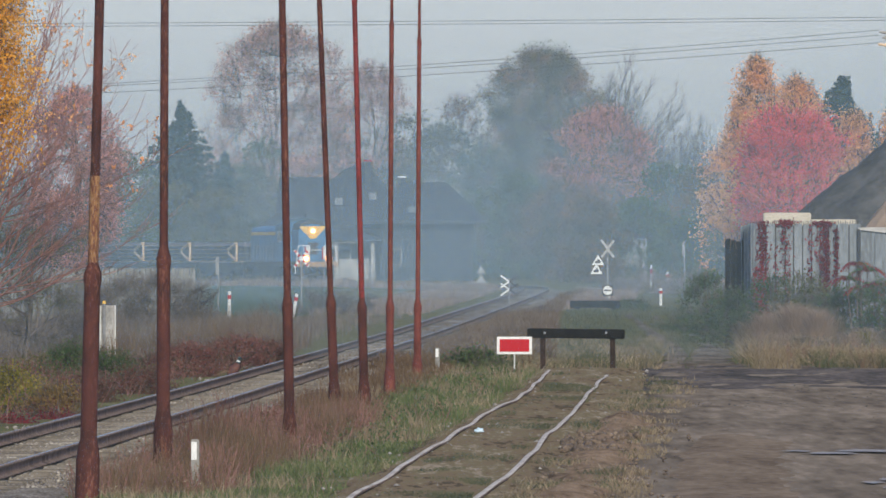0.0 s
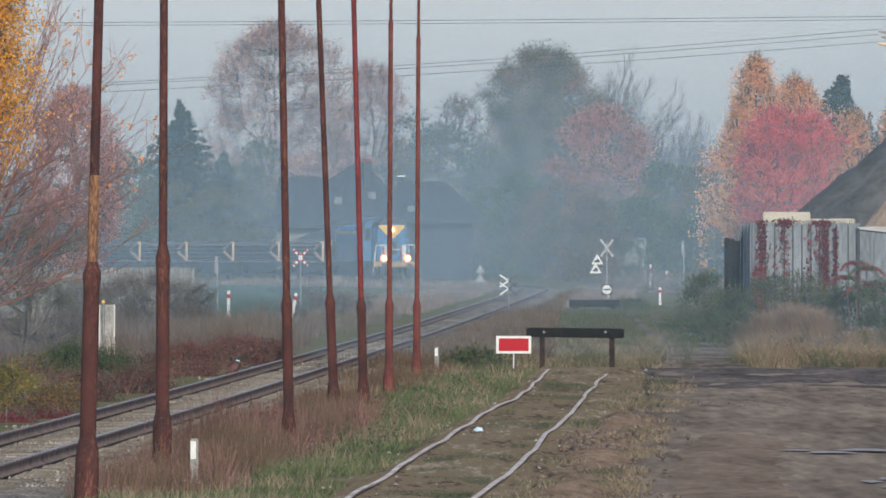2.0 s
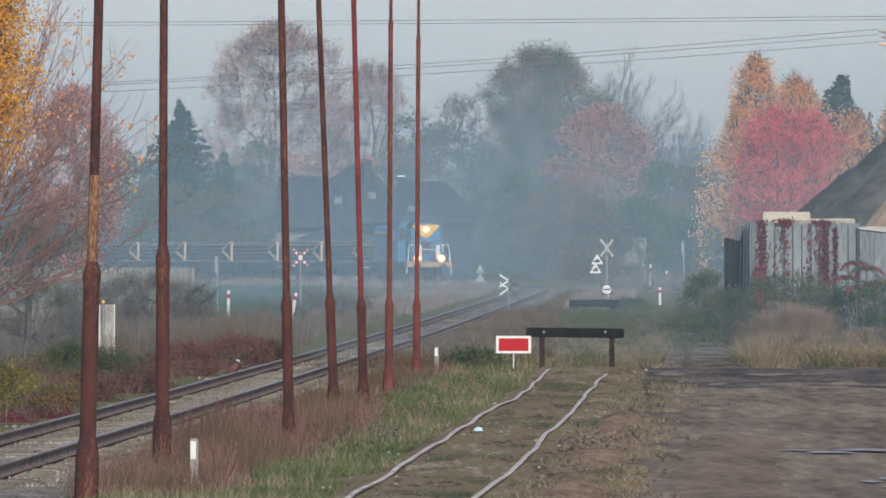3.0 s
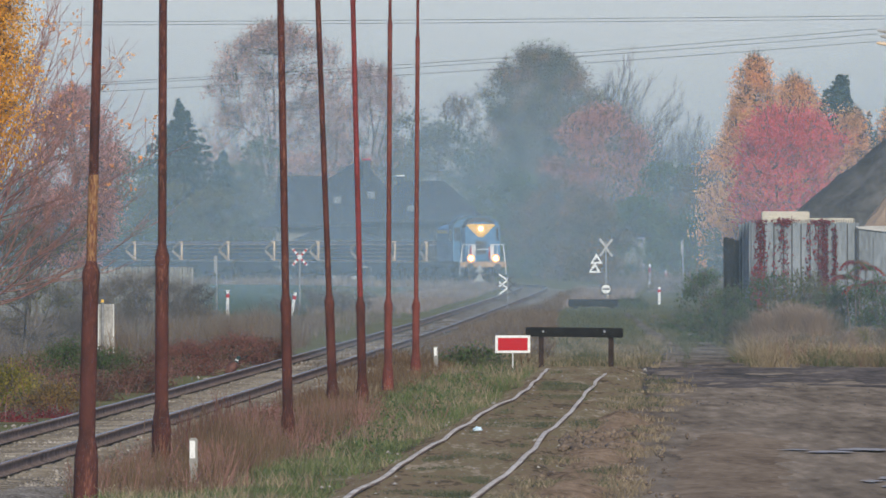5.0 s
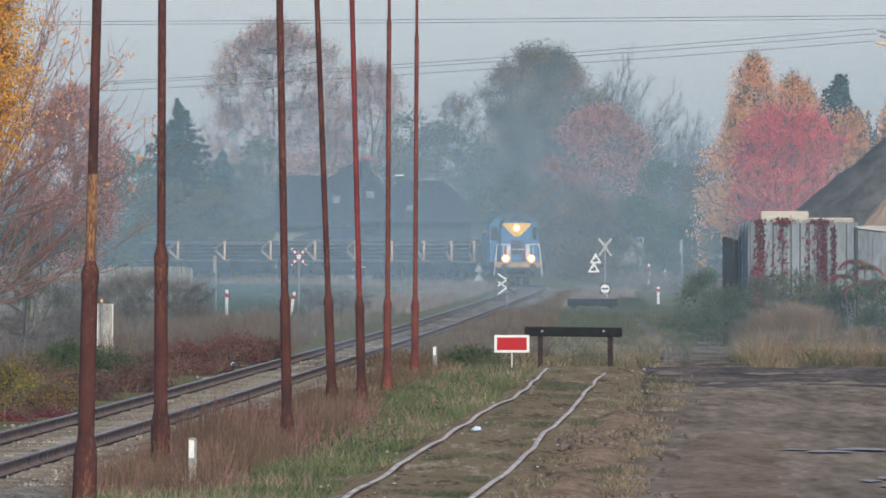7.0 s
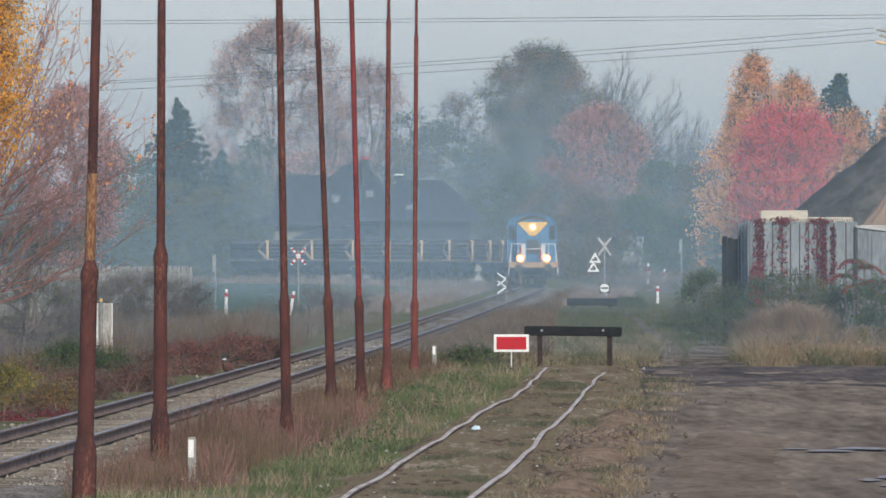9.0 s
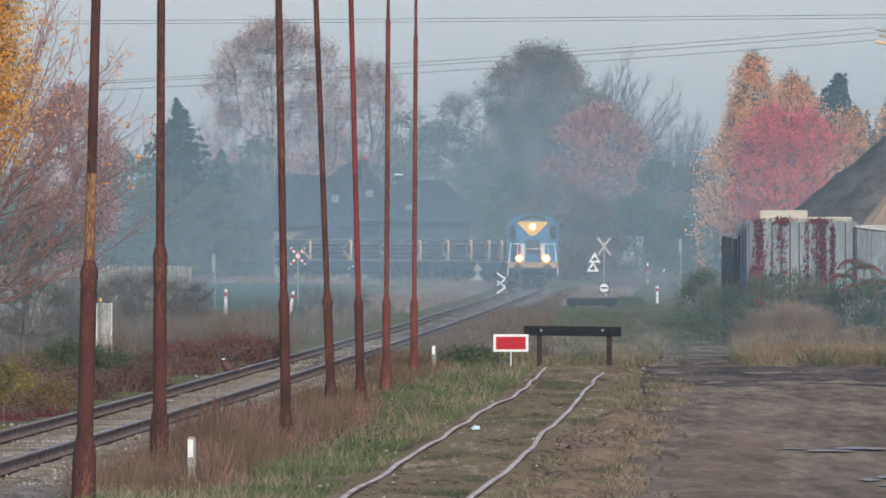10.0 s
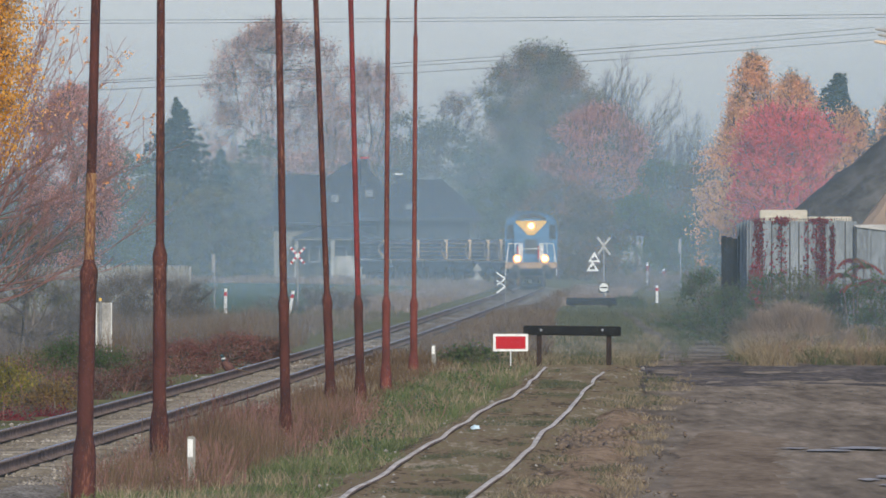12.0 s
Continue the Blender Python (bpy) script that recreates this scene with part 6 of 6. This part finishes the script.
PALE_STONE = mat("pale_stone", [(0.22, 0.19, 0.16), (0.38, 0.35, 0.31)], 6, 40, 0.9, 0.3)
CLOD = mat("orange_brown_clods", [(0.06, 0.042, 0.03), (0.125, 0.088, 0.06), (0.2, 0.145, 0.1)], 3, 30, 0.95, 0.5)
stones("ballast_stones", "loose grey ballast stones of the main track", BALLAST, 11000, 190, 460, lambda y: line_x(y) - 1.1, lambda y: line_x(y) + 3.4, 0.02, 0.045, 71, 0.045)
stones("siding_stones", "pale stones scattered on the siding", PALE_STONE, 320, 168, 360, lambda y: sid_x(y) - 0.3, lambda y: sid_x(y) + 2.2, 0.012, 0.05, 72, 0.09)
strip("soil_bank", [(lambda y: sid_x(y) + 1.75 + 0.15 * np.sin(y * 0.2), -0.02), (lambda y: sid_x(y) + 2.0, 0.08), (lambda y: sid_x(y) + 2.25, 0.13), (lambda y: sid_x(y) + 2.5, 0.12), (lambda y: sid_x(y) + 2.75, 0.07), (lambda y: sid_x(y) + 3.05 + 0.2 * np.sin(y * 0.17), -0.02)],
      0.0, SANDY, "low bank of sandy orange-brown soil along the yard", "soil bank", 1.0, 150, 262, 0.05, 14, 0.09)
strip("dry_patch", [(lambda y, k=k: sid_x(y) + 2.7 + 0.3 * k + 0.2 * math.sin(k), -0.035 + 0.055 * math.sin(math.pi * k / 9)) for k in range(10)], 0.036, SANDY_PALE, "dry tan patch of packed soil in the yard", "soil patch", 1.5, 120, 262, 0.04, 31, 0.01, 0.05)
strip("coal_stain", [(lambda y, k=k: sid_x(y) + 1.7 + 0.4 * k, -0.03 if k in (0, 33) else 0.006) for k in range(34)], 0.034, STAIN, "dark coal-stained band of the yard", "soil patch", 1.5, 304, 392, 0.04, 33, 0.014, 0.04)
stones("yard_clods", "orange-brown earth clods heaped at the yard's edge", CLOD, 1500, 168, 290, lambda y: sid_x(y) + 1.75, lambda y: sid_x(y) + 3.3, 0.006, 0.04, 73, 0.03)
stones("earth_pile", "pile of large dark earth clods at the yard's edge", CLOD, 150, 218, 240, lambda y: sid_x(y) + 1.75, lambda y: sid_x(y) + 2.75, 0.03, 0.1, 76, 0.1)
stones("bank_clods", "scattered earth clods along the soil bank", CLOD, 260, 180, 262, lambda y: sid_x(y) + 1.8, lambda y: sid_x(y) + 3.6, 0.015, 0.055, 77, 0.07)
stones("yard_gravel", "loose gravel and clods on the muddy yard", CLOD, 2500, 168, 366, lambda y: sid_x(y) + 2.4, lambda y: sid_x(y) + 12, 0.008, 0.03, 74, 0.01)
stones("yard_rubble", "dark coal-stained rubble band across the yard", COAL, 1500, 285, 362, lambda y: sid_x(y) + 1.6, lambda y: sid_x(y) + 14, 0.008, 0.04, 75, 0.01)


# ---- sleepers of the main track, sunk to their tops in ballast ----
bm = box(bmesh.new(), -1.25, -0.13, -0.12, 1.25, 0.13, 0.0, 0.015)
me = bpy.data.meshes.new("sleeper")
bm.to_mesh(me)
bm.free()
me.materials.append(SLEEPER)
rng = np.random.default_rng(77)
for i in range(290):
    o = new("sleeper", me)
    o.parent = main_track
    y = 178 + 0.62 * i
    o.matrix_basis = pose(float(line_x(y)), y, 0.066 + rng.normal(0, 0.012), rng.normal(0, 1.0), rng.normal(0, 0.3), rng.normal(0, 0.8))


# ---- puddles in the yard ----
# the sky's pale reflection is put into this matt colour
PUDDLE_SHEEN = mat("puddle_sky_sheen", [(0.25, 0.215, 0.185), (0.35, 0.315, 0.285)], 1, 9, 0.6, 0.1, stretch=(1, 0.15, 1), spec=0.2)
for k, (x, y, a, b) in enumerate(((5.5, 189, 0.19, 2.6), (5.25, 194, 0.13, 0.9), (5.55, 196.5, 0.16, 1.2), (5.4, 221, 0.3, 1.2), (5.95, 223.5, 0.35, 1.5), (4.98, 223, 0.2, 0.7))):
    n = 40
    rng = np.random.default_rng(90 + k)
    ring = [[a * math.cos(t) * (1 + 0.3 * math.sin(3 * t + k) + 0.18 * math.sin(7 * t) + 0.12 * math.sin(13 * t + k)), b * math.sin(t) * (1 + 0.2 * math.cos(4 * t + k)), 0.0] for t in np.linspace(0, 2 * math.pi, n, endpoint=False)]
    me = bpy.data.meshes.new("puddle")
    me.from_pydata(ring, [], [list(range(n))])
    ob = link_mesh("puddle", me, PUDDLE_SHEEN)
    ob.matrix_basis = pose(x, y, 0.058)
    tagged(ob, "shallow yard puddle with sky reflection put into its pale colour", "puddle", "", "structure")


# ---- what moves ----
SPEED = 13.5
FRONT_AT_TEN = 950.0            # where the engine's front is at 9.7 s


def on_line(run):
    y = np.interp(run, RUN, WAY)
    return np.array([np.interp(y, WAY, LINE_X), y])


def motions():
    start = np.interp(FRONT_AT_TEN, WAY, RUN) + SPEED * 9.7
    for ob, back in train:
        rows = []
        for k in range(25):
            t = k * 0.5
            c = start - SPEED * t + back
            a, b = on_line(c - 4.4), on_line(c + 4.4)
            m = (a + b) / 2
            rows.append((t, pose(m[0], m[1], 0.25, 0, 0, -math.degrees(math.atan2(b[0] - a[0], b[1] - a[1])))))
        walk(ob, rows)
    # the pheasant looks about, pecks, turns round and walks a step
    walk(bird, [(t, pose(x, y, 0.1, 0, 0, a)) for t, x, y, a in BIRD_ROWS])
    walk(bird_head, [(t, pose(0.09, 0, 0.31, 0, a, 0)) for t, a in ((0, 0), (2, 3), (3, 8), (5, 12), (5.6, 5), (6.2, 18), (6.6, 75), (7.2, 95), (8.2, 60), (8.8, 5), (9.4, -5), (10.3, 0), (12, 3))])


motions()
